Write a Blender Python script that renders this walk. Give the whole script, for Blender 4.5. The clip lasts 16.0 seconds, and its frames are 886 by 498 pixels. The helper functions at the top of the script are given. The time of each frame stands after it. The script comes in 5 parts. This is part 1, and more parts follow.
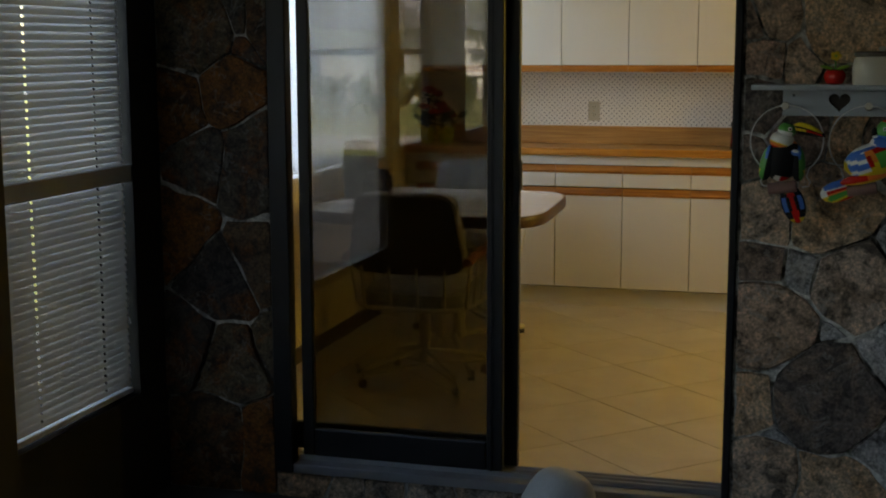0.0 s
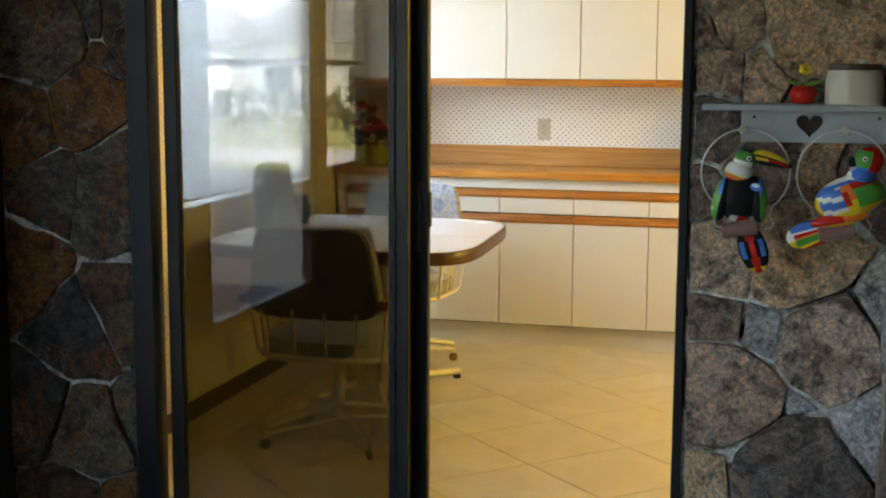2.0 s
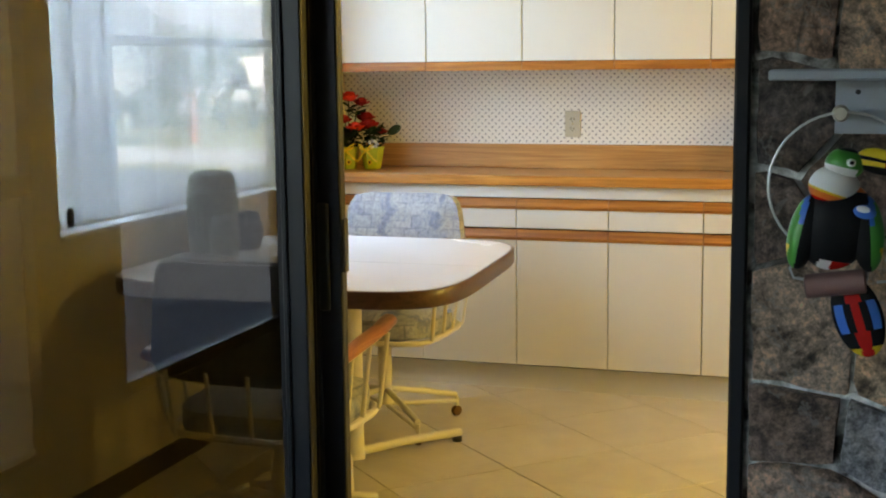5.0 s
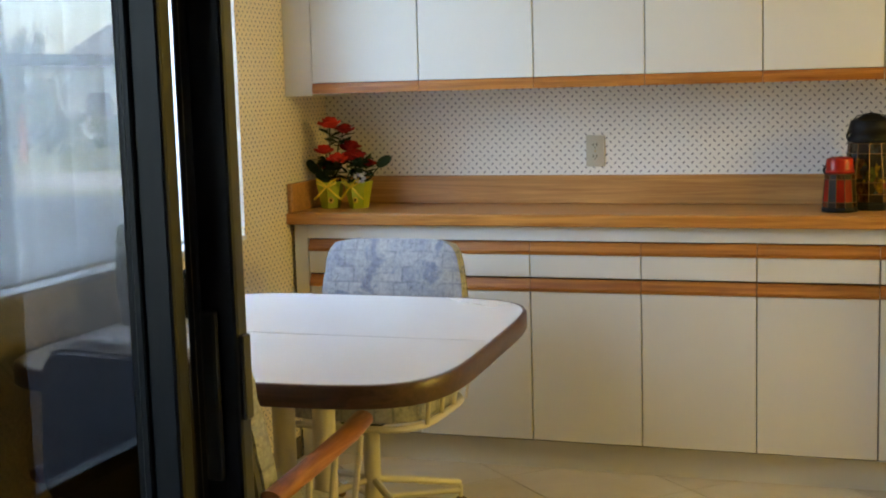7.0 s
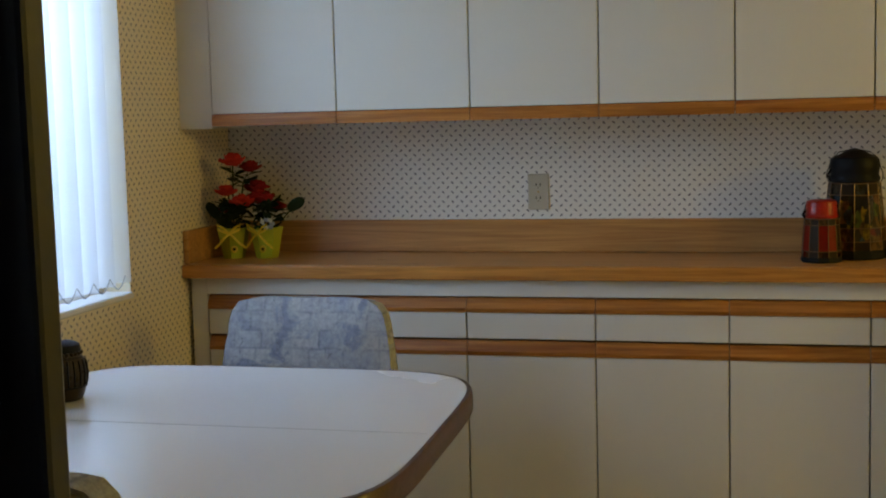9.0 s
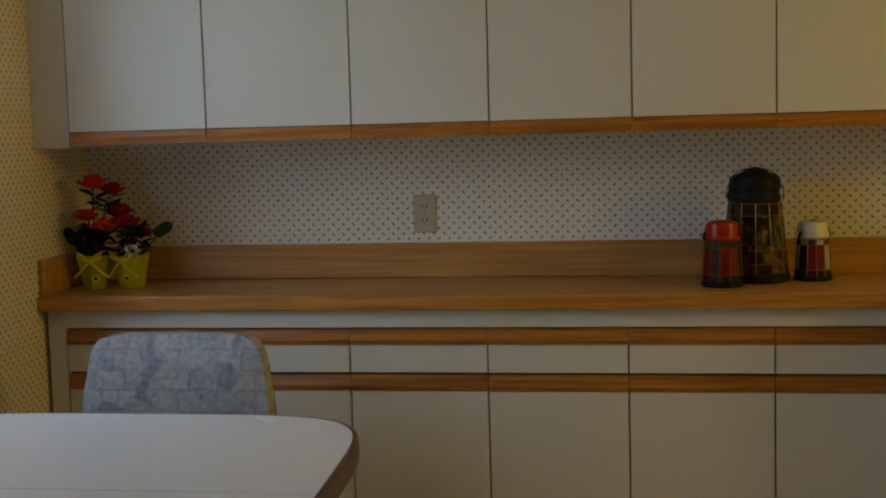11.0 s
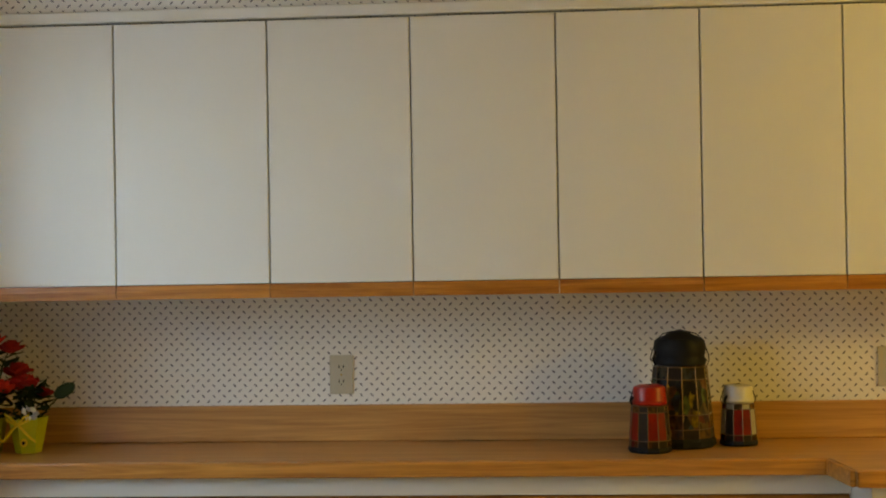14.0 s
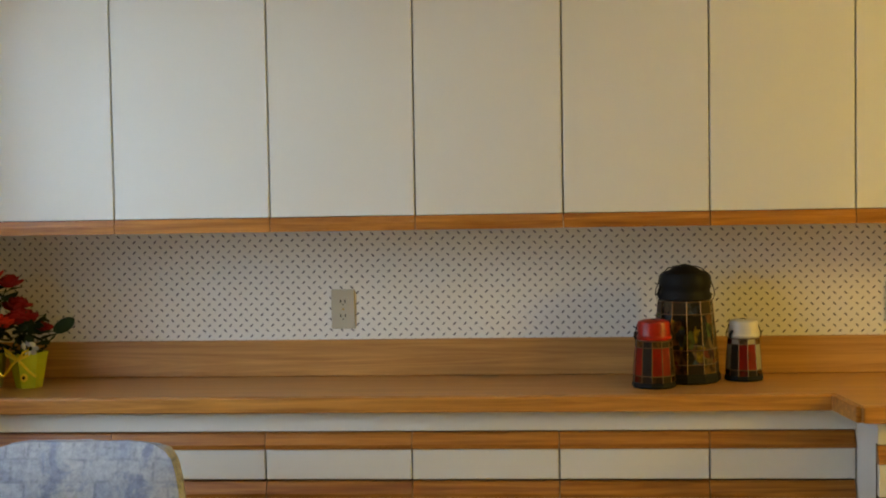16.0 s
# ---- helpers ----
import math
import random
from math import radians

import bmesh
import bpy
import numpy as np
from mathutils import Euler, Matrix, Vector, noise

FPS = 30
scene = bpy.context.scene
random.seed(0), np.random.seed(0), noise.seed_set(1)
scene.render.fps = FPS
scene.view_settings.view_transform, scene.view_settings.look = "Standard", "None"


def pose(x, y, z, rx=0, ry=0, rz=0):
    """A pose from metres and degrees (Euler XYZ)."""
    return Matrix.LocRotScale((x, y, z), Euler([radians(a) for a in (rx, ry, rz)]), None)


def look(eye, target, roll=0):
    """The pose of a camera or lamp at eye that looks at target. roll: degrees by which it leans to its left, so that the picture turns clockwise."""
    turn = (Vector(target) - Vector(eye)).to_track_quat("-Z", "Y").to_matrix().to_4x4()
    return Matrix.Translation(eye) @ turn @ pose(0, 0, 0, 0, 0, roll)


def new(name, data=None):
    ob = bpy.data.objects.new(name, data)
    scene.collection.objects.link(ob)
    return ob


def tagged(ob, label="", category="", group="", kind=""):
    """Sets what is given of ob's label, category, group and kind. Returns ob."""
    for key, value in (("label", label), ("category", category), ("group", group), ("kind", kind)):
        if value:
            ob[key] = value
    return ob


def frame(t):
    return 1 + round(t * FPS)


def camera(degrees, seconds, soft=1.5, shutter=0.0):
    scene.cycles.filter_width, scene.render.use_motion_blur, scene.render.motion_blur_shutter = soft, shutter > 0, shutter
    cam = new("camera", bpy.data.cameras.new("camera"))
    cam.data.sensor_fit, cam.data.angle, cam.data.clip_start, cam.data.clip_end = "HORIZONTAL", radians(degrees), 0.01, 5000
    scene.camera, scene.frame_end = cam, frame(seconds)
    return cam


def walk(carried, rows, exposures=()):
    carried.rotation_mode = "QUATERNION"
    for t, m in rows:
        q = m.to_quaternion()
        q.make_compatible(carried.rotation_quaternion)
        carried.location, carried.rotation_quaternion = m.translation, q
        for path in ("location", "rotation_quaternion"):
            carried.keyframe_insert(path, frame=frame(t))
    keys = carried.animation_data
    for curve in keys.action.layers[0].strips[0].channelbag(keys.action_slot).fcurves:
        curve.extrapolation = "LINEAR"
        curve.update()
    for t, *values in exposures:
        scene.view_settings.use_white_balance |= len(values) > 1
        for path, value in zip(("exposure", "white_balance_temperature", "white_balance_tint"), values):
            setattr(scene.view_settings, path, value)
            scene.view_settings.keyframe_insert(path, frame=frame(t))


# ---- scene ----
cam = camera(37.3, 16.0, soft=2.0)
PATH = [
    (0, (1.038, -7.756, 1.476), (0.499, -5.854, 1.174), -0.14),
    (0.5, (1.068, -7.580, 1.482), (0.546, -5.673, 1.183), -0.05),
    (1, (1.078, -7.386, 1.481), (0.567, -5.475, 1.189), 0.02),
    (1.5, (1.078, -7.182, 1.465), (0.568, -5.269, 1.183), 0.24),
    (2, (1.067, -6.967, 1.464), (0.558, -5.053, 1.182), 0.25),
    (2.5, (1.058, -6.725, 1.467), (0.542, -4.815, 1.176), 0.27),
    (3, (1.044, -6.493, 1.450), (0.517, -4.586, 1.160), 0.25),
    (3.5, (1.043, -6.267, 1.436), (0.488, -4.368, 1.144), 0.44),
    (6, (0.877, -5.174, 1.362), (0.246, -3.298, 1.090), -1.31),
    (6.5, (0.815, -4.943, 1.365), (0.181, -3.065, 1.104), -1.58),
    (7, (0.771, -4.727, 1.382), (0.136, -2.847, 1.126), -1.66),
    (7.5, (0.696, -4.560, 1.393), (0.087, -2.672, 1.145), -1.70),
    (8, (0.642, -4.421, 1.394), (0.060, -2.522, 1.157), -1.66),
    (8.5, (0.577, -4.268, 1.383), (0.034, -2.356, 1.161), -1.59),
    (9, (0.529, -4.138, 1.377), (0.028, -2.214, 1.166), -1.53),
    (9.5, (0.496, -4.041, 1.379), (0.040, -2.105, 1.173), -1.47),
    (10, (0.489, -3.969, 1.385), (0.073, -2.024, 1.180), -1.56),
    (12.5, (0.345, -3.824, 1.437), (0.187, -1.836, 1.289), -1.27),
    (13, (0.314, -3.805, 1.453), (0.188, -1.810, 1.369), -1.12),
    (13.5, (0.323, -3.796, 1.444), (0.195, -1.800, 1.425), -0.98),
    (14, (0.323, -3.791, 1.441), (0.192, -1.795, 1.455), -0.95),
    (14.5, (0.331, -3.777, 1.450), (0.193, -1.782, 1.459), -0.92),
    (15, (0.336, -3.761, 1.451), (0.193, -1.766, 1.432), -1.00),
    (15.5, (0.342, -3.751, 1.443), (0.194, -1.757, 1.391), -0.93),
    (16, (0.332, -3.741, 1.446), (0.189, -1.748, 1.356), -0.98),
]
EXPOSURES = [(0, 2.2, 8000, 10), (0.5, 3.15, 7700, 10), (1.0, 3.55, 7600, 10), (1.5, 3.85, 7600, 10), (3.5, 3.75, 7200, 10), (6.0, 3.45, 6900, 10),
             (7.0, 3.12, 6400, 10), (8.0, 2.5, 6150, 10), (9.0, 2.13, 6250, 10), (9.5, 1.94, 6450, 10), (10.0, 1.54, 6550, 10), (12.5, 2.15, 8000, 10), (13.5, 2.36, 7900, 10), (14.0, 2.56, 7500, 10),
             (14.5, 2.74, 7300, 10), (16.0, 2.78, 7050, 10)]
walk(cam, [(t, look(eye, target, roll)) for t, eye, target, roll in PATH], EXPOSURES)

# ---- light ----
SUN_EL, SUN_AZ = radians(36), radians(72)
world = bpy.data.worlds.new("sky")
scene.world = world
world.use_nodes = True
wn = world.node_tree
sky = wn.nodes.new("ShaderNodeTexSky")
sky.sky_type, sky.sun_disc, sky.sun_elevation, sky.sun_rotation = "NISHITA", False, SUN_EL, SUN_AZ
wn.links.new(sky.outputs[0], wn.nodes["Background"].inputs[0])
wn.nodes["Background"].inputs[1].default_value = 0.15


def lamp(name, kind, m, energy, colour, **values):
    data = bpy.data.lights.new(name, kind)
    data.energy, data.color = energy, colour
    if "size" in values:
        data.shape, data.size, data.size_y = "RECTANGLE", values["size"], values["size_y"]
    if "angle" in values:
        data.angle = values["angle"]
    if "radius" in values:
        data.shadow_soft_size = values["radius"]
    ob = new(name, data)
    ob.matrix_world = m
    return ob


lamp("sun", "SUN", look((0, 0, 0), (-math.sin(SUN_AZ) * math.cos(SUN_EL), -math.cos(SUN_AZ) * math.cos(SUN_EL), -math.sin(SUN_EL))), 5.0, (1.0, 0.95, 0.87), angle=radians(0.5))
# sky light in the opening of the kitchen window
lamp("kitchen_window_daylight", "AREA", look((-1.68, -1.5, 1.62), (-0.3, -1.6, 0.80)), 6.2, (0.53, 0.72, 1.0), size=1.5, size_y=1.15)
# the warm pendant lamp over the counter
lamp("pendant_lamp_bulb", "POINT", pose(2.85, -1.3, 1.72), 9.5, (1.0, 0.72, 0.13), radius=0.12)

# ---- materials ----
def material(name, base=(0.5, 0.5, 0.5), rough=0.6, metal=0.0, spec=0.5):
    m = bpy.data.materials.new(name)
    m.use_nodes = True
    b = m.node_tree.nodes["Principled BSDF"]
    b.inputs["Base Color"].default_value = (*base, 1)
    b.inputs["Roughness"].default_value = rough
    b.inputs["Metallic"].default_value = metal
    b.inputs["Specular IOR Level"].default_value = spec
    return m


class Nodes:
    """Short-hand for wiring one material's nodes."""

    def __init__(self, m):
        self.t, self.b = m.node_tree, m.node_tree.nodes["Principled BSDF"]

    def add(self, kind, ins=None, **props):
        n = self.t.nodes.new(kind)
        for k, v in props.items():
            setattr(n, k, v)
        for k, v in (ins or {}).items():
            if isinstance(v, bpy.types.NodeSocket):
                self.t.links.new(v, n.inputs[k])
            else:
                n.inputs[k].default_value = v
        return n

    def math(self, op, a, b=0.0, c=None):
        return self.add("ShaderNodeMath", {0: a, 1: b} if c is None else {0: a, 1: b, 2: c}, operation=op).outputs[0]

    def coords(self, scale=(1, 1, 1), kind="Object"):
        c = self.add("ShaderNodeTexCoord")
        return self.add("ShaderNodeMapping", {"Vector": c.outputs[kind], "Scale": scale}).outputs[0]

    def noise(self, vec, scale, detail=3.0, rough=0.5, dist=0.0):
        return self.add("ShaderNodeTexNoise", {"Vector": vec, "Scale": scale, "Detail": detail, "Roughness": rough, "Distortion": dist}).outputs[0]

    def ramp(self, fac, stops):
        n = self.add("ShaderNodeValToRGB", {0: fac})
        e = n.color_ramp.elements
        while len(e) < len(stops):
            e.new(0.5)
        for el, (p, c) in zip(e, stops):
            el.position, el.color = p, (*c, 1)
        return n.outputs[0]

    def mix(self, fac, a, b, blend="MIX"):
        n = self.add("ShaderNodeMix", {0: fac}, data_type="RGBA", blend_type=blend)
        for i, v in ((6, a), (7, b)):
            if isinstance(v, bpy.types.NodeSocket):
                self.t.links.new(v, n.inputs[i])
            else:
                n.inputs[i].default_value = (*v, 1)
        return n.outputs[2]

    def colour(self, s):
        self.t.links.new(s, self.b.inputs["Base Color"])

    def rough(self, s):
        self.t.links.new(s, self.b.inputs["Roughness"])

    def bump(self, h, strength=0.3, distance=0.01):
        n = self.add("ShaderNodeBump", {"Height": h, "Strength": strength, "Distance": distance})
        self.t.links.new(n.outputs[0], self.b.inputs["Normal"])


def mottled(name, a, b, scale=6.0, rough=0.6, fine=60.0, bump=0.1, metal=0.0, spec=0.5):
    """A paint or plain surface with cloudy variation and fine grain."""
    m = material(name, a, rough, metal, spec)
    n = Nodes(m)
    v = n.coords()
    big, small = n.noise(v, scale, 4), n.noise(v, fine, 2)
    n.colour(n.mix(n.math("MULTIPLY_ADD", small, 0.3, n.math("MULTIPLY", big, 0.7)), a, b))
    n.rough(n.math("MULTIPLY_ADD", big, 0.18, rough - 0.09))
    n.bump(small, bump, 0.002)
    return m


def wood(name, dark, light, rough=0.4, axis=0, grain=1.0, figure=2.2):
    m = material(name, light, rough)
    n = Nodes(m)
    s = [38.0, 38.0, 38.0]
    s[axis] = 1.6
    v = n.coords([k * grain for k in s])
    info = n.add("ShaderNodeObjectInfo")
    v2 = n.add("ShaderNodeVectorMath", {0: v, 1: n.add("ShaderNodeCombineXYZ", {0: n.math("MULTIPLY", info.outputs["Random"], 40.0), 1: n.math("MULTIPLY", info.outputs["Random"], 17.0)}).outputs[0]}, operation="ADD").outputs[0]
    g = n.noise(v2, 0.8, 6, 0.62, figure)
    f = n.noise(v2, 5.0, 3, 0.6)
    n.colour(n.ramp(n.math("MULTIPLY_ADD", f, 0.25, n.math("MULTIPLY", g, 0.8)), [(0.38, dark), (0.52, tuple((x + y) / 2 for x, y in zip(dark, light))), (0.66, light)]))
    n.bump(g, 0.08, 0.002)
    n.rough(n.math("MULTIPLY_ADD", f, 0.2, rough - 0.08))
    return m


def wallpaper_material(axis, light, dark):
    """Wallpaper of two given tones with a small printed dash pattern, rows alternately leaning left and right."""
    m = material("wallpaper_print", (0.8, 0.76, 0.7), 0.75)
    n = Nodes(m)
    sep = n.add("ShaderNodeSeparateXYZ", {0: n.coords()}).outputs
    u, z = sep[axis], sep[2]
    row = n.math("FLOOR", n.math("DIVIDE", z, 0.0153))
    odd = n.math("FLOORED_MODULO", row, 2.0)
    fu = n.math("MULTIPLY", n.math("SUBTRACT", n.math("FRACT", n.math("MULTIPLY_ADD", odd, 0.5, n.math("DIVIDE", u, 0.031))), 0.5), 0.031)
    fv = n.math("MULTIPLY", n.math("SUBTRACT", n.math("FRACT", n.math("DIVIDE", z, 0.0153)), 0.5), 0.0153)
    s = n.math("MULTIPLY_ADD", odd, 2.0, -1.0)
    p = n.math("MULTIPLY", n.math("MULTIPLY_ADD", fv, s, fu), 0.707 / 0.0063)
    q = n.math("MULTIPLY", n.math("SUBTRACT", fv, n.math("MULTIPLY", fu, s)), 0.707 / 0.0027)
    d = n.math("ADD", n.math("MULTIPLY", p, p), n.math("MULTIPLY", q, q))
    wob = n.noise(n.coords(), 90.0, 2)
    mark = n.math("LESS_THAN", n.math("MULTIPLY_ADD", wob, 0.9, d), 1.35)
    cloud = n.noise(n.coords(), 3.0, 3)
    paper = n.mix(cloud, light, dark)
    ink = n.mix(n.noise(n.coords(), 40.0, 1), (0.13, 0.12, 0.14), (0.26, 0.24, 0.24))
    n.colour(n.mix(mark, paper, ink))
    n.bump(n.noise(n.coords(), 250.0, 2), 0.08, 0.001)
    return m


def stone_material(name, palette, stain, soot=0.8):
    """Rough field stone: a tone for each stone, cloudy rust and soot, speckle, pale veins."""
    m = material(name, (0.2, 0.17, 0.14), 0.7)
    n = Nodes(m)
    info = n.add("ShaderNodeObjectInfo")
    r = info.outputs["Random"]
    shift = n.add("ShaderNodeCombineXYZ", {0: n.math("MULTIPLY", r, 37.0), 1: n.math("MULTIPLY", r, 11.0), 2: n.math("MULTIPLY", r, 23.0)}).outputs[0]
    v = n.add("ShaderNodeVectorMath", {0: n.coords(), 1: shift}, operation="ADD").outputs[0]
    big, mid, fine = n.noise(v, 5.5, 6, 0.65, 1.2), n.noise(v, 16.0, 10, 0.78, 0.25), n.noise(v, 90.0, 6, 0.75)
    base = n.ramp(r, palette)
    n.t.nodes[base.node.name].color_ramp.interpolation = "CONSTANT"
    c = n.mix(n.ramp(big, [(0.47, (0, 0, 0)), (0.64, (0.85, 0.85, 0.85))]), base, stain)
    c = n.mix(n.ramp(n.noise(v, 7.0, 5, 0.6, 2.0), [(0.53, (0, 0, 0)), (0.66, (soot, soot, soot))]), c, (0.035, 0.03, 0.03))
    c = n.mix(1.0, c, n.ramp(mid, [(0.38, (0.2, 0.19, 0.185)), (0.46, (0.8, 0.79, 0.78)), (0.55, (1.4, 1.36, 1.31)), (0.66, (0.55, 0.5, 0.47))]), "MULTIPLY")
    c = n.mix(1.0, c, n.ramp(fine, [(0.38, (0.5, 0.49, 0.49)), (0.52, (1.0, 1.0, 1.0)), (0.64, (1.5, 1.47, 1.43))]), "MULTIPLY")
    vein = n.math("ABSOLUTE", n.math("SUBTRACT", n.noise(v, 6.0, 6, 0.6, 1.5), 0.5))
    patch = n.math("GREATER_THAN", n.noise(v, 9.0, 2), 0.53)
    c = n.mix(n.math("MULTIPLY", patch, n.ramp(vein, [(0.006, (0.35, 0.35, 0.35)), (0.02, (0, 0, 0))])), c, (0.5, 0.48, 0.45))
    n.colour(c)
    n.rough(n.math("MULTIPLY_ADD", mid, 0.5, 0.3))
    n.bump(n.math("MULTIPLY_ADD", mid, 1.0, n.math("MULTIPLY", fine, 0.25)), 1.0, 0.025)
    return m


def mortar_material():
    """Pale lime mortar, soiled almost black in stretches."""
    m = material("soiled_mortar", (0.5, 0.5, 0.48), 0.9)
    n = Nodes(m)
    v = n.coords()
    c = n.ramp(n.noise(v, 6.5, 5, 0.65, 0.6), [(0.43, (0.08, 0.07, 0.06)), (0.51, (0.45, 0.44, 0.42)), (0.59, (0.88, 0.86, 0.83))])
    n.colour(n.mix(1.0, c, n.ramp(n.noise(v, 60.0, 3), [(0.35, (0.6, 0.6, 0.6)), (0.6, (1, 1, 1))]), "MULTIPLY"))
    n.bump(n.noise(v, 40.0, 4, 0.6), 0.8, 0.01)
    return m


def tile_material():
    m = material("beige_floor_tile", (0.5, 0.42, 0.3), 0.28)
    n = Nodes(m)
    r = n.add("ShaderNodeObjectInfo").outputs["Random"]
    v = n.add("ShaderNodeVectorMath", {0: n.coords(), 1: n.add("ShaderNodeCombineXYZ", {0: n.math("MULTIPLY", r, 31.0), 1: r}).outputs[0]}, operation="ADD").outputs[0]
    a, b = n.noise(v, 4.0, 5, 0.6, 0.6), n.noise(v, 35.0, 4, 0.6)
    c = n.ramp(n.math("MULTIPLY_ADD", b, 0.3, n.math("MULTIPLY", a, 0.7)), [(0.3, (0.50, 0.43, 0.32)), (0.55, (0.60, 0.53, 0.41)), (0.75, (0.68, 0.61, 0.49))])
    n.colour(n.mix(n.math("MULTIPLY", r, 0.25), c, (0.5, 0.42, 0.3)))
    n.rough(n.math("MULTIPLY_ADD", b, 0.25, 0.22))
    n.bump(b, 0.05, 0.002)
    return m


def fabric_material():
    """Woven upholstery printed with grey, cream and slate blocks under blurred leaf shapes."""
    m = material("floral_upholstery", (0.5, 0.5, 0.5), 0.9, spec=0.2)
    n = Nodes(m)
    v = n.coords()
    drift = n.add("ShaderNodeVectorMath", {0: n.add("ShaderNodeTexNoise", {"Vector": v, "Scale": 11.0, "Detail": 2.0}).outputs[1], 3: 0.02}, operation="SCALE").outputs[0]
    warp = n.add("ShaderNodeVectorMath", {0: v, 1: drift}, operation="ADD").outputs[0]
    brick = n.add("ShaderNodeTexBrick", {"Vector": n.add("ShaderNodeMapping", {"Vector": warp, "Rotation": (radians(90), 0, 0)}).outputs[0], "Scale": 1.0, "Mortar Size": 0.006, "Mortar Smooth": 1.0, "Brick Width": 0.085, "Row Height": 0.05, "Color1": (0.48, 0.47, 0.46, 1), "Color2": (0.28, 0.30, 0.37, 1), "Mortar": (0.22, 0.235, 0.28, 1)})
    brick.offset, brick.squash, brick.squash_frequency = 0.37, 0.6, 3
    cloud = n.ramp(n.noise(warp, 9.0, 5, 0.65, 0.6), [(0.40, (0.15, 0.15, 0.15)), (0.56, (0.85, 0.85, 0.85))])
    c = n.mix(cloud, brick.outputs[0], (0.47, 0.46, 0.45))
    blue = n.ramp(n.noise(warp, 9.0, 4, 0.6, 0.6), [(0.53, (0, 0, 0)), (0.62, (0.75, 0.75, 0.75))])
    c = n.mix(blue, c, (0.20, 0.235, 0.33))
    soot = n.ramp(n.noise(warp, 24.0, 5, 0.65, 1.0), [(0.60, (0, 0, 0)), (0.68, (0.6, 0.6, 0.6))])
    c = n.mix(soot, c, (0.15, 0.155, 0.16))
    c = n.mix(1.0, c, n.ramp(n.noise(v, 70.0, 5, 0.7), [(0.34, (0.75, 0.75, 0.76)), (0.6, (1.08, 1.08, 1.06))]), "MULTIPLY")
    n.colour(c)
    w = n.add("ShaderNodeTexWave", {"Vector": v, "Scale": 160.0}).outputs[1]
    n.bump(n.math("MULTIPLY_ADD", n.noise(v, 25.0, 4), 2.0, w), 0.3, 0.003)
    return m


def glass_material(name, tint, gloss=0.035):
    m = material(name)
    t = m.node_tree
    out = t.nodes["Material Output"]
    t.nodes.remove(t.nodes["Principled BSDF"])
    see, shine, mix, fres = t.nodes.new("ShaderNodeBsdfTransparent"), t.nodes.new("ShaderNodeBsdfGlossy"), t.nodes.new("ShaderNodeMixShader"), t.nodes.new("ShaderNodeLayerWeight")
    see.inputs[0].default_value = (*tint, 1)
    shine.inputs["Roughness"].default_value = 0.0
    fres.inputs[0].default_value = 0.5
    power, scaled = t.nodes.new("ShaderNodeMath"), t.nodes.new("ShaderNodeMath")
    power.operation, power.inputs[1].default_value = "POWER", 4.0
    scaled.operation, scaled.inputs[1].default_value, scaled.inputs[2].default_value = "MULTIPLY_ADD", 0.22, gloss
    t.links.new(fres.outputs["Facing"], power.inputs[0])
    t.links.new(power.outputs[0], scaled.inputs[0])
    t.links.new(scaled.outputs[0], mix.inputs[0])
    t.links.new(see.outputs[0], mix.inputs[1])
    t.links.new(shine.outputs[0], mix.inputs[2])
    t.links.new(mix.outputs[0], out.inputs[0])
    return m


def blind_material(name, colour, sheer, through_light=0.55):
    """Thin white slats: part of the light scatters through, a little passes straight."""
    m = material(name)
    t = m.node_tree
    out = t.nodes["Material Output"]
    t.nodes.remove(t.nodes["Principled BSDF"])
    dif, tra, see, a, b = (t.nodes.new("ShaderNode" + k) for k in ("BsdfDiffuse", "BsdfTranslucent", "BsdfTransparent", "MixShader", "MixShader"))
    dif.inputs[0].default_value = tra.inputs[0].default_value = (*colour, 1)
    a.inputs[0].default_value, b.inputs[0].default_value = through_light, sheer
    t.links.new(dif.outputs[0], a.inputs[1])
    t.links.new(tra.outputs[0], a.inputs[2])
    t.links.new(a.outputs[0], b.inputs[1])
    t.links.new(see.outputs[0], b.inputs[2])
    t.links.new(b.outputs[0], out.inputs[0])
    return m


# the west wall's paper carries the lamp's warm light as a yellow tint
PAPER_X, LAMPLIT_PAPER_Y = wallpaper_material(0, (0.80, 0.765, 0.71), (0.72, 0.69, 0.64)), wallpaper_material(1, (0.82, 0.72, 0.52), (0.75, 0.65, 0.45))
STONE = stone_material("field_stone", [(0.0, (0.525, 0.425, 0.344)), (0.14, (0.362, 0.294, 0.25)), (0.27, (0.45, 0.469, 0.512)), (0.38, (0.625, 0.444, 0.294)), (0.52, (0.106, 0.09, 0.0938)), (0.64, (0.625, 0.537, 0.456)), (0.76, (0.375, 0.263, 0.231)), (0.88, (0.15, 0.131, 0.131))], (0.42, 0.27, 0.16))
BROWN_STONE = stone_material("brown_stone", [(0.0, (0.60, 0.42, 0.32)), (0.3, (0.66, 0.49, 0.37)), (0.6, (0.52, 0.35, 0.27)), (0.8, (0.62, 0.48, 0.40))], (0.36, 0.25, 0.18))
DARK_STONE = stone_material("dark_stone", [(0.0, (0.22, 0.165, 0.14)), (0.4, (0.30, 0.22, 0.185)), (0.7, (0.16, 0.135, 0.13))], (0.34, 0.23, 0.17))
TAN_STONE = stone_material("tan_stone", [(0.0, (0.62, 0.45, 0.31)), (0.5, (0.70, 0.52, 0.37))], (0.56, 0.34, 0.18), 0.4)
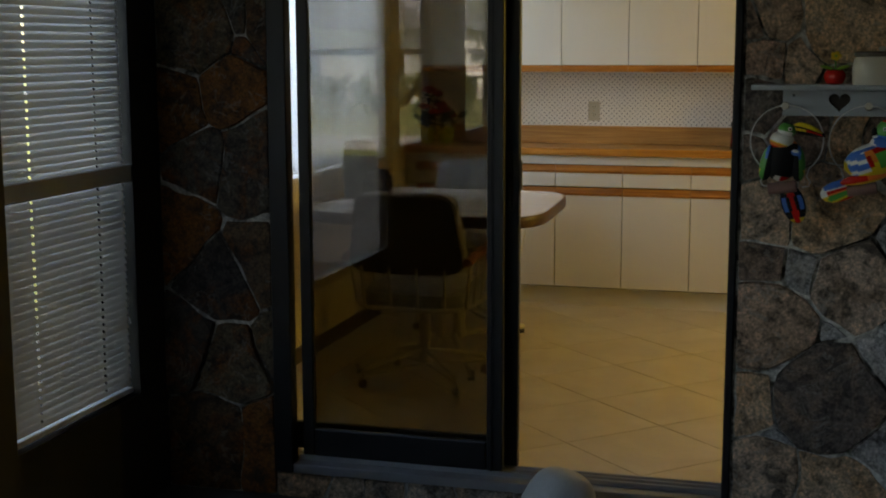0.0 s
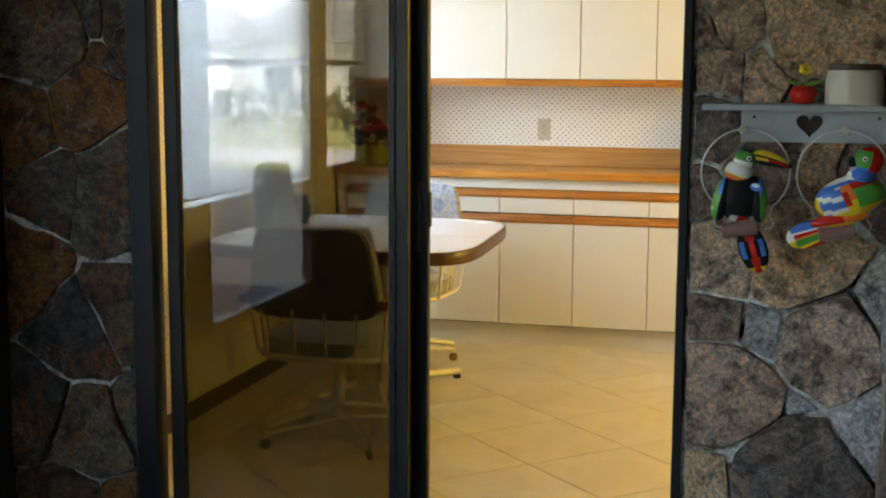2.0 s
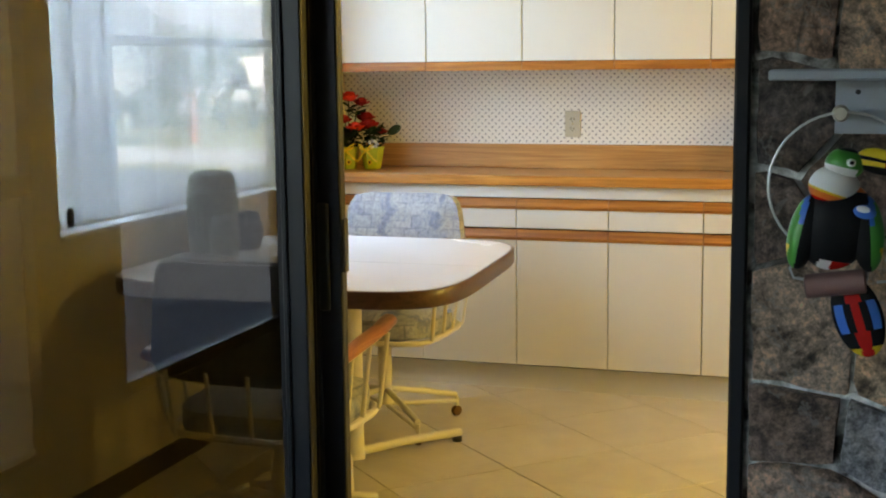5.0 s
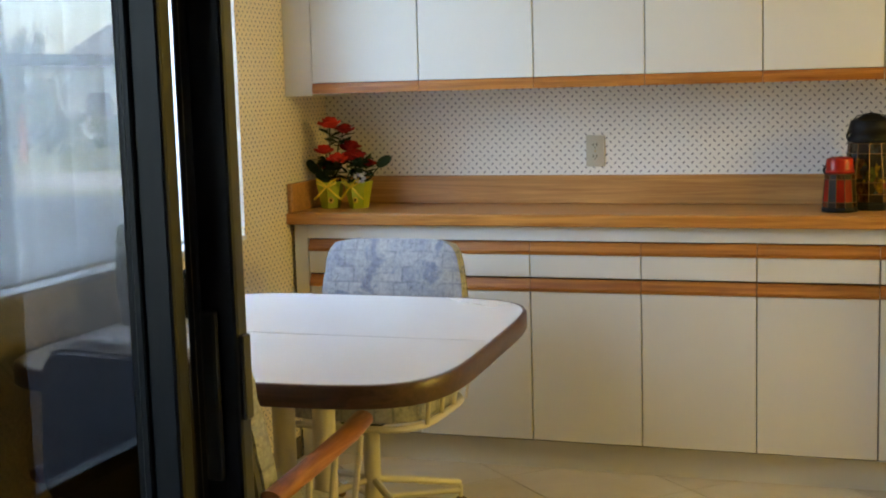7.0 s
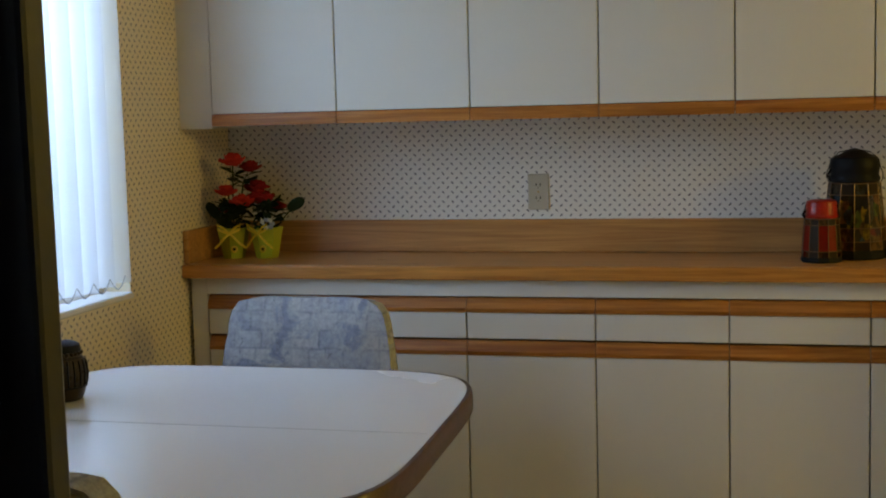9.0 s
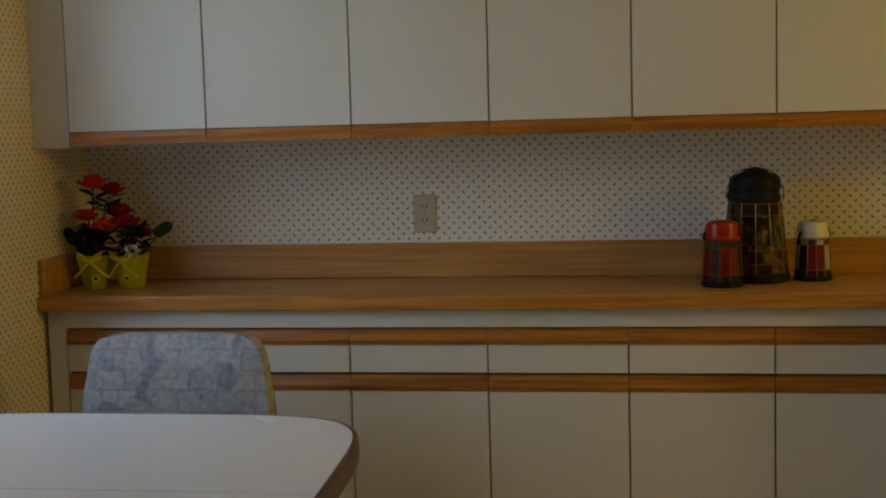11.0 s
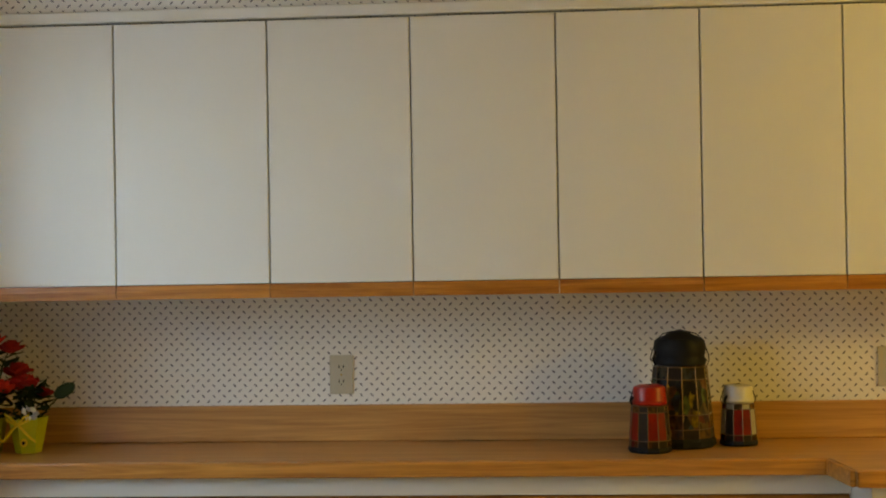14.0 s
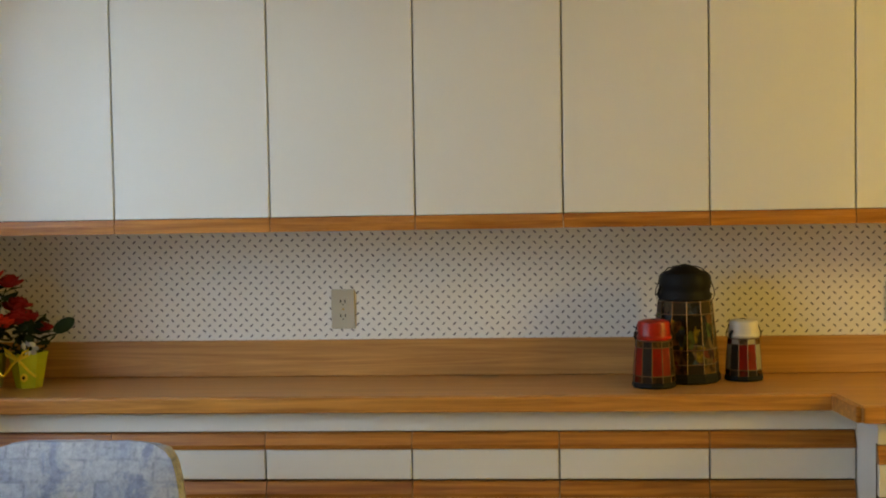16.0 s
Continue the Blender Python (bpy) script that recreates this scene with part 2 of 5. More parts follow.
GREY_STONE = stone_material("blue_grey_stone", [(0.0, (0.42, 0.434, 0.476)), (0.5, (0.504, 0.504, 0.532))], (0.40, 0.38, 0.37), 0.5)
# rust-brown left stones; their tones also carry the shade on that side
SHADED_RUST_STONE = stone_material("shaded_rust_brown_stone", [(0.0, (0.165, 0.105, 0.06)), (0.2, (0.27, 0.112, 0.027)), (0.4, (0.135, 0.112, 0.084)), (0.6, (0.188, 0.15, 0.0975)), (0.8, (0.0975, 0.084, 0.075))], (0.27, 0.09, 0.014))
TILE, FABRIC = tile_material(), fabric_material()
LAMINATE = mottled("white_cabinet_laminate", (0.71, 0.685, 0.62), (0.655, 0.635, 0.58), 2.5, 0.42, 180, 0.05)
OAK = wood("oak_trim", (0.23, 0.07, 0.008), (0.50, 0.20, 0.032), 0.36, 0)
# brighter copy of OAK, with the light on the counter's edge in it
LIT_EDGE_OAK = wood("lit_oak_counter_edge", (0.34, 0.13, 0.02), (0.60, 0.27, 0.055), 0.32, 0)
COUNTER = wood("wood_grain_laminate", (0.36, 0.165, 0.05), (0.57, 0.30, 0.10), 0.30, 0, 0.6, 3.4)
ARMWOOD = wood("varnished_oak_armrest", (0.25, 0.075, 0.02), (0.46, 0.17, 0.05), 0.3, 1)
# dark fill that paints the shade in door gaps and the heart cut-out
SHADOW_GAP = mottled("gap_shade_dark", (0.03, 0.025, 0.02), (0.05, 0.04, 0.03), 8, 0.8)
BRONZE = mottled("dark_bronze_aluminium", (0.018, 0.019, 0.022), (0.03, 0.031, 0.035), 9, 0.38, 150, 0.04, 0.55)
MORTAR = mortar_material()
GROUT = mottled("brown_grout", (0.2, 0.16, 0.11), (0.27, 0.22, 0.16), 20, 0.9)
CARPET = mottled("grey_carpet", (0.06, 0.06, 0.065), (0.11, 0.105, 0.10), 12, 0.95, 300, 0.8)
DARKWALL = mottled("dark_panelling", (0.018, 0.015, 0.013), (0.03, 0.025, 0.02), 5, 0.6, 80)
DARKCEIL = wood("unseen_dark_ceiling", (0.05, 0.03, 0.02), (0.09, 0.055, 0.035), 0.6, 1)
PLASTER = mottled("off_white_ceiling", (0.76, 0.74, 0.7), (0.7, 0.68, 0.64), 7, 0.85, 120, 0.4)
CREAM_METAL = mottled("cream_enamelled_steel", (0.70, 0.65, 0.53), (0.62, 0.57, 0.45), 9, 0.35, 100, 0.03)
TABLE_WHITE = mottled("white_table_laminate", (0.86, 0.86, 0.87), (0.81, 0.81, 0.83), 2, 0.26, 120, 0.02)
SEAM = mottled("grey_seam", (0.42, 0.42, 0.42), (0.36, 0.36, 0.36), 9, 0.5)
TABLE_EDGE = wood("dark_table_edge", (0.05, 0.022, 0.014), (0.10, 0.045, 0.028), 0.3, 0)
VINYL = mottled("brown_grey_vinyl", (0.085, 0.075, 0.058), (0.06, 0.053, 0.042), 10, 0.5, 120, 0.2)
RUBBER = mottled("black_plastic", (0.02, 0.02, 0.02), (0.035, 0.035, 0.035), 9, 0.5)
BEIGE_PLATE = mottled("ivory_plastic", (0.50, 0.455, 0.35), (0.45, 0.41, 0.31), 20, 0.4)
BLACK_SLOT = material("black_slot", (0.015, 0.015, 0.015), 0.6)
BASEBOARD = mottled("brown_vinyl_base", (0.06, 0.042, 0.03), (0.09, 0.065, 0.045), 6, 0.5)
GREY_PAINT = mottled("grey_blue_paint", (0.42, 0.46, 0.52), (0.36, 0.39, 0.44), 8, 0.5, 90, 0.15)
CLEAR_GLASS = glass_material("clear_window_glass", (0.97, 0.97, 0.97))
TINTED_GLASS = glass_material("tinted_door_glass", (0.47, 0.465, 0.44), 0.068)
SCREEN = glass_material("blind_dimming_screen", (0.72, 0.72, 0.72), 0.0)
BLIND = blind_material("white_vertical_vane", (0.86, 0.88, 0.92), 0.13, 0.64)
MINI_BLIND = blind_material("white_mini_slat", (0.70, 0.70, 0.70), 0.0, 0.06)
CHAIN = mottled("grey_bead_chain", (0.33, 0.34, 0.37), (0.4, 0.41, 0.43), 30, 0.5)
WHITE_PLASTIC = mottled("white_plastic", (0.75, 0.75, 0.74), (0.7, 0.7, 0.69), 9, 0.4)
SHADED_GROUND = mottled("shaded_ground_grey", (0.045, 0.049, 0.056), (0.03, 0.034, 0.038), 1.5, 0.9, 30, 0.3)
PALE_CONCRETE = mottled("pale_concrete", (0.42, 0.40, 0.37), (0.34, 0.33, 0.30), 1.0, 0.9, 20)
PALE_ROOF = mottled("grey_shingle", (0.26, 0.26, 0.27), (0.2, 0.2, 0.21), 1.0, 0.9, 20)
HEDGE = mottled("hedge_leaf", (0.06, 0.08, 0.03), (0.10, 0.12, 0.045), 9, 0.8, 60, 0.1, 0.0, 0.2)
LAWN = mottled("sunlit_lawn", (0.15, 0.165, 0.04), (0.21, 0.22, 0.06), 0.3, 0.95, 6)
ASPHALT = mottled("asphalt", (0.06, 0.06, 0.06), (0.1, 0.1, 0.1), 1, 0.9, 20)
STUCCO = mottled("pale_stucco", (0.75, 0.73, 0.68), (0.66, 0.64, 0.6), 1, 0.9, 20)
LEAF = mottled("green_leaf", (0.010, 0.022, 0.010), (0.02, 0.04, 0.015), 9, 0.85, 60, 0.1, 0.0, 0.25)
BRIGHT_LEAF = mottled("bright_green_paint", (0.20, 0.42, 0.04), (0.3, 0.5, 0.07), 9, 0.4)
ROSE = mottled("red_silk_petal", (0.20, 0.004, 0.005), (0.36, 0.01, 0.01), 14, 0.8, 60, 0.1, 0.0, 0.25)
CORAL = mottled("coral_silk_petal", (0.42, 0.014, 0.01), (0.62, 0.04, 0.018), 14, 0.8, 60, 0.1, 0.0, 0.25)
LIME = mottled("lime_foil_pot", (0.58, 0.52, 0.02), (0.26, 0.40, 0.02), 12, 0.4)
RIBBON = mottled("yellow_ribbon", (0.80, 0.62, 0.03), (0.7, 0.5, 0.02), 20, 0.5)
YELLOW = mottled("yellow_paint", (0.80, 0.58, 0.03), (0.74, 0.5, 0.02), 10, 0.4)
RED = mottled("glossy_red_paint", (0.55, 0.02, 0.015), (0.45, 0.015, 0.012), 9, 0.2)
BLUE = mottled("bright_blue_paint", (0.04, 0.18, 0.6), (0.03, 0.13, 0.5), 9, 0.35)
PALE_BLUE = mottled("pale_blue_silk", (0.35, 0.38, 0.55), (0.5, 0.52, 0.62), 30, 0.8)
ORANGE = mottled("orange_paint", (0.80, 0.22, 0.03), (0.74, 0.16, 0.02), 9, 0.35)
GREEN = mottled("green_paint", (0.07, 0.33, 0.05), (0.05, 0.25, 0.04), 9, 0.35)
BLACK = mottled("black_paint", (0.008, 0.008, 0.009), (0.014, 0.014, 0.016), 9, 0.5, 60, 0.1, 0.0, 0.12)
WHITE = mottled("white_paint", (0.78, 0.78, 0.76), (0.7, 0.7, 0.68), 9, 0.4)
MAUVE = mottled("mauve_brown_wood", (0.26, 0.14, 0.12), (0.2, 0.11, 0.1), 9, 0.5)
WIRE = material("silver_wire", (0.75, 0.75, 0.75), 0.4, 0.5)
STONEWARE = mottled("cream_stoneware", (0.62, 0.58, 0.49), (0.54, 0.5, 0.42), 9, 0.35, 60, 0.2)
DARKWOOD = wood("dark_wood_lid", (0.03, 0.02, 0.015), (0.07, 0.045, 0.03), 0.4)
SAGE = mottled("sage_green_glaze", (0.10, 0.115, 0.09), (0.19, 0.20, 0.16), 16, 0.35, 60, 0.2)
BRASS = material("antique_brass", (0.45, 0.30, 0.10), 0.35, 0.9)
PALE_ROCK = mottled("pale_marbled_stone", (0.62, 0.62, 0.61), (0.36, 0.36, 0.37), 8, 0.5, 70, 0.3)
ALUMINIUM = mottled("worn_aluminium", (0.42, 0.43, 0.45), (0.3, 0.31, 0.33), 18, 0.45, 200, 0.1, 0.7)

def stained_material(name, tones, scale):
    """Glass painted in small leaf-like patches over a dark ground."""
    m = material(name, (0.05, 0.04, 0.03), 0.14, spec=0.5)
    n = Nodes(m)
    v = n.coords((1, 1, 0.55))
    drift = n.add("ShaderNodeVectorMath", {0: n.add("ShaderNodeTexNoise", {"Vector": v, "Scale": 38.0, "Detail": 3.0}).outputs[1], 3: 0.02}, operation="SCALE").outputs[0]
    warp = n.add("ShaderNodeVectorMath", {0: v, 1: drift}, operation="ADD").outputs[0]
    cell = n.add("ShaderNodeTexVoronoi", {"Vector": warp, "Scale": scale})
    pick = n.add("ShaderNodeSeparateColor", {0: cell.outputs["Color"]}).outputs
    c = n.ramp(pick[1], [(k / len(tones), t) for k, t in enumerate(tones)])
    n.t.nodes[c.node.name].color_ramp.interpolation = "CONSTANT"
    n.colour(n.mix(n.ramp(n.noise(v, 60.0, 4), [(0.42, (0, 0, 0)), (0.6, (0.8, 0.8, 0.8))]), c, (0.02, 0.013, 0.008)))
    return m


PAINTED_SCENE = stained_material("painted_leaf_scene", [(0.02, 0.014, 0.01), (0.16, 0.09, 0.03), (0.03, 0.035, 0.015), (0.40, 0.26, 0.02), (0.05, 0.075, 0.09), (0.02, 0.015, 0.01), (0.10, 0.13, 0.03), (0.22, 0.10, 0.04)], 48.0)
PAINTED_SKY = stained_material("painted_blue_band", [(0.03, 0.035, 0.045), (0.07, 0.09, 0.11), (0.02, 0.016, 0.012), (0.12, 0.10, 0.06)], 55.0)
PAINTED_EARTH = stained_material("painted_brown_band", [(0.20, 0.10, 0.035), (0.12, 0.05, 0.02), (0.26, 0.13, 0.05), (0.16, 0.02, 0.012)], 40.0)
LEAD = mottled("copper_lead", (0.26, 0.15, 0.07), (0.10, 0.06, 0.03), 30, 0.3, 90, 0.1, 0.6)
DARKGLASS = mottled("dark_amber_glass", (0.02, 0.014, 0.010), (0.06, 0.04, 0.02), 25, 0.3, 60, 0.1, 0.0, 0.15)
DULLRED = mottled("painted_red_glass", (0.46, 0.016, 0.004), (0.16, 0.008, 0.004), 30, 0.3, 60, 0.1, 0.0, 0.3)


# ---- building helpers ----
def mesh_ob(name, bm, mats, smooth=False):
    me = bpy.data.meshes.new(name)
    bmesh.ops.recalc_face_normals(bm, faces=bm.faces)
    if smooth:
        for f in bm.faces:
            f.smooth = True
    bm.to_mesh(me)
    bm.free()
    for m in mats if isinstance(mats, (list, tuple)) else [mats]:
        me.materials.append(m)
    if smooth:
        me.set_sharp_from_angle(angle=radians(40))
    return new(name, me)


def part(name, bm, mats, parent, label="", smooth=False):
    ob = mesh_ob(name, bm, mats, smooth)
    ob.parent = parent
    return tagged(ob, label)


def thing(name, m, label, category, group=""):
    ob = new(name)
    ob.empty_display_size = 0.1
    ob.matrix_world = m if isinstance(m, Matrix) else pose(*m)
    return tagged(ob, label, category, group)


def structure(name, bm, mats, label, category, smooth=False):
    return tagged(mesh_ob(name, bm, mats, smooth), label, category, kind="structure")


def box(lo, hi, bevel=0.0, bm=None, mat=0, segments=1):
    """A box between two corners, its edges rounded by bevel."""
    bm = bm or bmesh.new()
    made = bmesh.ops.create_cube(bm, size=1)["verts"]
    for v in made:
        v.co = Vector([(a + b) / 2 + c * (b - a) for a, b, c in zip(lo, hi, v.co)])
    faces = {f for v in made for f in v.link_faces}
    for f in faces:
        f.material_index = mat
    if bevel:
        bmesh.ops.bevel(bm, geom=list({e for v in made for e in v.link_edges}), offset=bevel, segments=segments, affect="EDGES", profile=0.5)
    return bm


def lathe(profile, steps=24, bm=None, mat=0, centre=(0, 0, 0), squash=1.0, facet=None):
    """Turns a profile of (radius, height) about the z axis."""
    bm = bm or bmesh.new()
    rings = []
    for r, h in profile:
        rings.append([bm.verts.new((centre[0] + r * math.cos(a), centre[1] + r * squash * math.sin(a), centre[2] + h)) for a in (2 * math.pi * (k + 0.5) / steps for k in range(steps))])
    for lo, hi in zip(rings, rings[1:]):
        for k in range(steps):
            bm.faces.new((lo[k], lo[(k + 1) % steps], hi[(k + 1) % steps], hi[k])).material_index = mat
    bm.faces.new(rings[0][::-1]).material_index = mat
    bm.faces.new(rings[-1]).material_index = mat
    return bm


def tube(points, radius, bm=None, steps=8, mat=0, closed=False, taper=None):
    """A round bar along a line of points."""
    bm = bm or bmesh.new()
    pts = [Vector(p) for p in points]
    rings, n = [], len(pts)
    for i, p in enumerate(pts):
        a = pts[(i - 1) % n] if closed or i else p
        b = pts[(i + 1) % n] if closed or i < n - 1 else p
        d = (b - a).normalized()
        side = d.cross(Vector((0, 0, 1)) if abs(d.z) < 0.95 else Vector((0, 1, 0))).normalized()
        up = side.cross(d)
        r = radius if taper is None else radius * (1 + (taper - 1) * i / (n - 1))
        rings.append([bm.verts.new(p + r * (math.cos(t) * side + math.sin(t) * up)) for t in (2 * math.pi * k / steps for k in range(steps))])
    for i in range(n if closed else n - 1):
        lo, hi = rings[i], rings[(i + 1) % n]
        for k in range(steps):
            bm.faces.new((lo[k], lo[(k + 1) % steps], hi[(k + 1) % steps], hi[k])).material_index = mat
    if not closed:
        bm.faces.new(rings[0][::-1]).material_index = mat
        bm.faces.new(rings[-1]).material_index = mat
    return bm


def blob(centre, radii, turn=(0, 0, 0), bm=None, mat=0, detail=(12, 8), squeeze=None):
    """An ellipsoid; squeeze(v) may shape it further."""
    bm = bm or bmesh.new()
    made = bmesh.ops.create_uvsphere(bm, u_segments=detail[0], v_segments=detail[1], radius=1)["verts"]
    rot = Euler([radians(a) for a in turn]).to_matrix()
    for v in made:
        if squeeze:
            squeeze(v)
        v.co = rot @ Vector([c * r for c, r in zip(v.co, radii)]) + Vector(centre)
    for f in {f for v in made for f in v.link_faces}:
        f.material_index = mat
    return bm


def prism(outline, lo, hi, bm=None, mat=0, axis=2, inset=0.0):
    """A plate with that outline; inset slopes its upper rim."""
    bm = bm or bmesh.new()
    cx, cy = sum(p[0] for p in outline) / len(outline), sum(p[1] for p in outline) / len(outline)

    def put(p, h, k=0.0):
        d = math.hypot(p[0] - cx, p[1] - cy) or 1
        u, v = p[0] + (cx - p[0]) / d * k, p[1] + (cy - p[1]) / d * k
        return bm.verts.new((u, v, h) if axis == 2 else (u, h, v))

    levels = [(lo, 0.0), (hi, 0.0)] if not inset else [(lo, 0.0), (hi - (inset if hi > lo else -inset), 0.0), (hi, inset)]
    rings = [[put(p, h, k) for p in outline] for h, k in levels]
    n = len(outline)
    for a, b in zip(rings, rings[1:]):
        for i in range(n):
            bm.faces.new((a[i], a[(i + 1) % n], b[(i + 1) % n], b[i])).material_index = mat
    bm.faces.new(rings[0][::-1]).material_index = mat
    bm.faces.new(rings[-1]).material_index = mat
    return bm


def clip(poly, nx, ny, d):
    """The part of a polygon on the side nx x + ny y <= d."""
    out = []
    for a, b in zip(poly, poly[1:] + poly[:1]):
        da, db = nx * a[0] + ny * a[1] - d, nx * b[0] + ny * b[1] - d
        if da <= 0:
            out.append(a)
        if da * db < 0:
            t = da / (da - db)
            out.append((a[0] + (b[0] - a[0]) * t, a[1] + (b[1] - a[1]) * t))
    return out


def shrink(poly, k):
    """A convex, counter-clockwise polygon moved in by k on every side."""
    out = poly
    for a, b in zip(poly, poly[1:] + poly[:1]):
        ex, ey = b[0] - a[0], b[1] - a[1]
        n = math.hypot(ex, ey)
        if n < 1e-6:
            continue
        nx, ny = ey / n, -ex / n
        out = clip(out, nx, ny, nx * a[0] + ny * a[1] - k)
        if len(out) < 3:
            return []
    return out


# ---- plan ----
XL, YB, YS = -1.29, 0.0, -3.50          # kitchen's left wall, cabinet wall, face of the stone wall
YF, YU = -0.366, -0.368                 # fronts of lower and upper cabinets
CEIL, LOW = 2.44, -0.13                 # ceiling; floor of the sunken family room
XR, YEND, XFL = 3.6, -10.2, -1.225      # far walls and the family room's left wall
DOOR_L, DOOR_R, DOOR_TOP = -0.79, 0.81, 2.06
WIN_Y0, WIN_Y1, WIN_Z0, WIN_Z1 = -2.275, -0.735, 0.862, 2.08


def wall_with_hole(axis, at0, at1, u0, u1, z0, z1, holes):
    """A thick wall of blocks round rectangular holes (u0, u1, z0, z1). axis: the one it is thick along."""
    bm = bmesh.new()
    us = sorted({u0, u1, *(h[0] for h in holes), *(h[1] for h in holes)})
    for a, b in zip(us, us[1:]):
        cuts = sorted((h[2], h[3]) for h in holes if h[0] <= a + 1e-6 and h[1] >= b - 1e-6)
        z = z0
        for lo, hi in cuts + [(z1, z1)]:
            if lo - z > 1e-4:
                box((at0, a, z) if axis == 0 else (a, at0, z), (at1, b, lo) if axis == 0 else (b, at1, lo), bm=bm)
            z = hi
    return bm


structure("wall_north", wall_with_hole(1, YB, 0.15, XL - 0.2, XR, -0.1, CEIL, []), PAPER_X, "cream wallpaper with small dark dash print behind the cabinets", "wall")
structure("wall_west", wall_with_hole(0, XL - 0.16, XL, YS + 0.12, YB, -0.1, CEIL, [(WIN_Y0, WIN_Y1, WIN_Z0, WIN_Z1)]), LAMPLIT_PAPER_Y, "dash-print wallpapered wall around the window, yellowed for lamplight", "wall")
structure("wall_east", wall_with_hole(0, XR, XR + 0.15, YS, 0.15, LOW - 0.1, CEIL, []), PLASTER, "plain plastered end wall of the kitchen", "wall")
# these two walls are out of view, pale to bounce light onto the stone
structure("wall_family_east", wall_with_hole(0, XR, XR + 0.15, YEND, YS, LOW - 0.1, CEIL, []), PLASTER, "unseen family room end wall, pale to bounce light", "wall")
structure("wall_south", wall_with_hole(1, YEND - 0.15, YEND, XFL - 0.2, XR, LOW - 0.1, CEIL, []), PLASTER, "unseen family room back wall, pale to bounce light", "wall")
FAM_HOLES = [(-4.45, -3.70, 0.27, 2.05), (-6.14, -4.87, 0.33, 2.05), (-6.96, -6.27, 0.88, 2.05), (-9.95, -7.72, 0.88, 2.05)]
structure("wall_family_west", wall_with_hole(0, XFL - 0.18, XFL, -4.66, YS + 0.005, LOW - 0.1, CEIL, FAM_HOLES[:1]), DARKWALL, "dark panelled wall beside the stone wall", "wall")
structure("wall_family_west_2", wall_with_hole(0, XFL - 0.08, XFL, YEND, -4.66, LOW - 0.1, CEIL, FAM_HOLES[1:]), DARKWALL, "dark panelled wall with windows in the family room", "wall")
# out of view; its dark tone is chosen to cut bounced light
structure("ceiling_family", box((XL - 0.3, YEND, CEIL), (XR, YS, CEIL + 0.12)), DARKCEIL, "unseen family room ceiling, dark to cut bounced light", "ceiling")
structure("ceiling", box((XL - 0.3, YS, CEIL), (XR, 0.15, CEIL + 0.12)), PLASTER, "plain off-white ceiling", "ceiling")
structure("floor_family", box((XFL - 0.2, YEND, LOW - 0.1), (XR, YS + 0.01, LOW)), CARPET, "dark grey carpet of the sunken family room", "floor")
floor = structure("floor", box((XL - 0.02, YS + 0.02, -0.1), (XR, YB, -0.006)), GROUT, "kitchen floor of large beige tiles laid diagonally", "floor")
structure("soffit", box((XL, YU + 0.025, 2.115), (XR, YB - 0.001, CEIL - 0.001)), PAPER_X, "wallpapered soffit above the wall cabinets", "soffit")
structure("baseboard", box((XL, YS + 0.125, -0.004), (XL + 0.012, YF - 0.005, 0.075), 0.003), BASEBOARD, "dark brown vinyl baseboard", "baseboard")

# the stone wall: a core of mortar; its stones come last in the file
stone_wall = structure("wall_stone", wall_with_hole(1, YS, YS + 0.12, XFL - 0.1, XR, LOW - 0.1, CEIL, [(DOOR_L, DOOR_R, -0.03, DOOR_TOP)]), MORTAR, "wall of brown and grey field stones set in pale mortar", "wall")
stone_return = structure("wall_stone_return", box((1.32, YS - 0.75, LOW - 0.1), (1.6, YS + 0.002, CEIL)), MORTAR, "side of a stone pier with narrow brown stones", "wall")


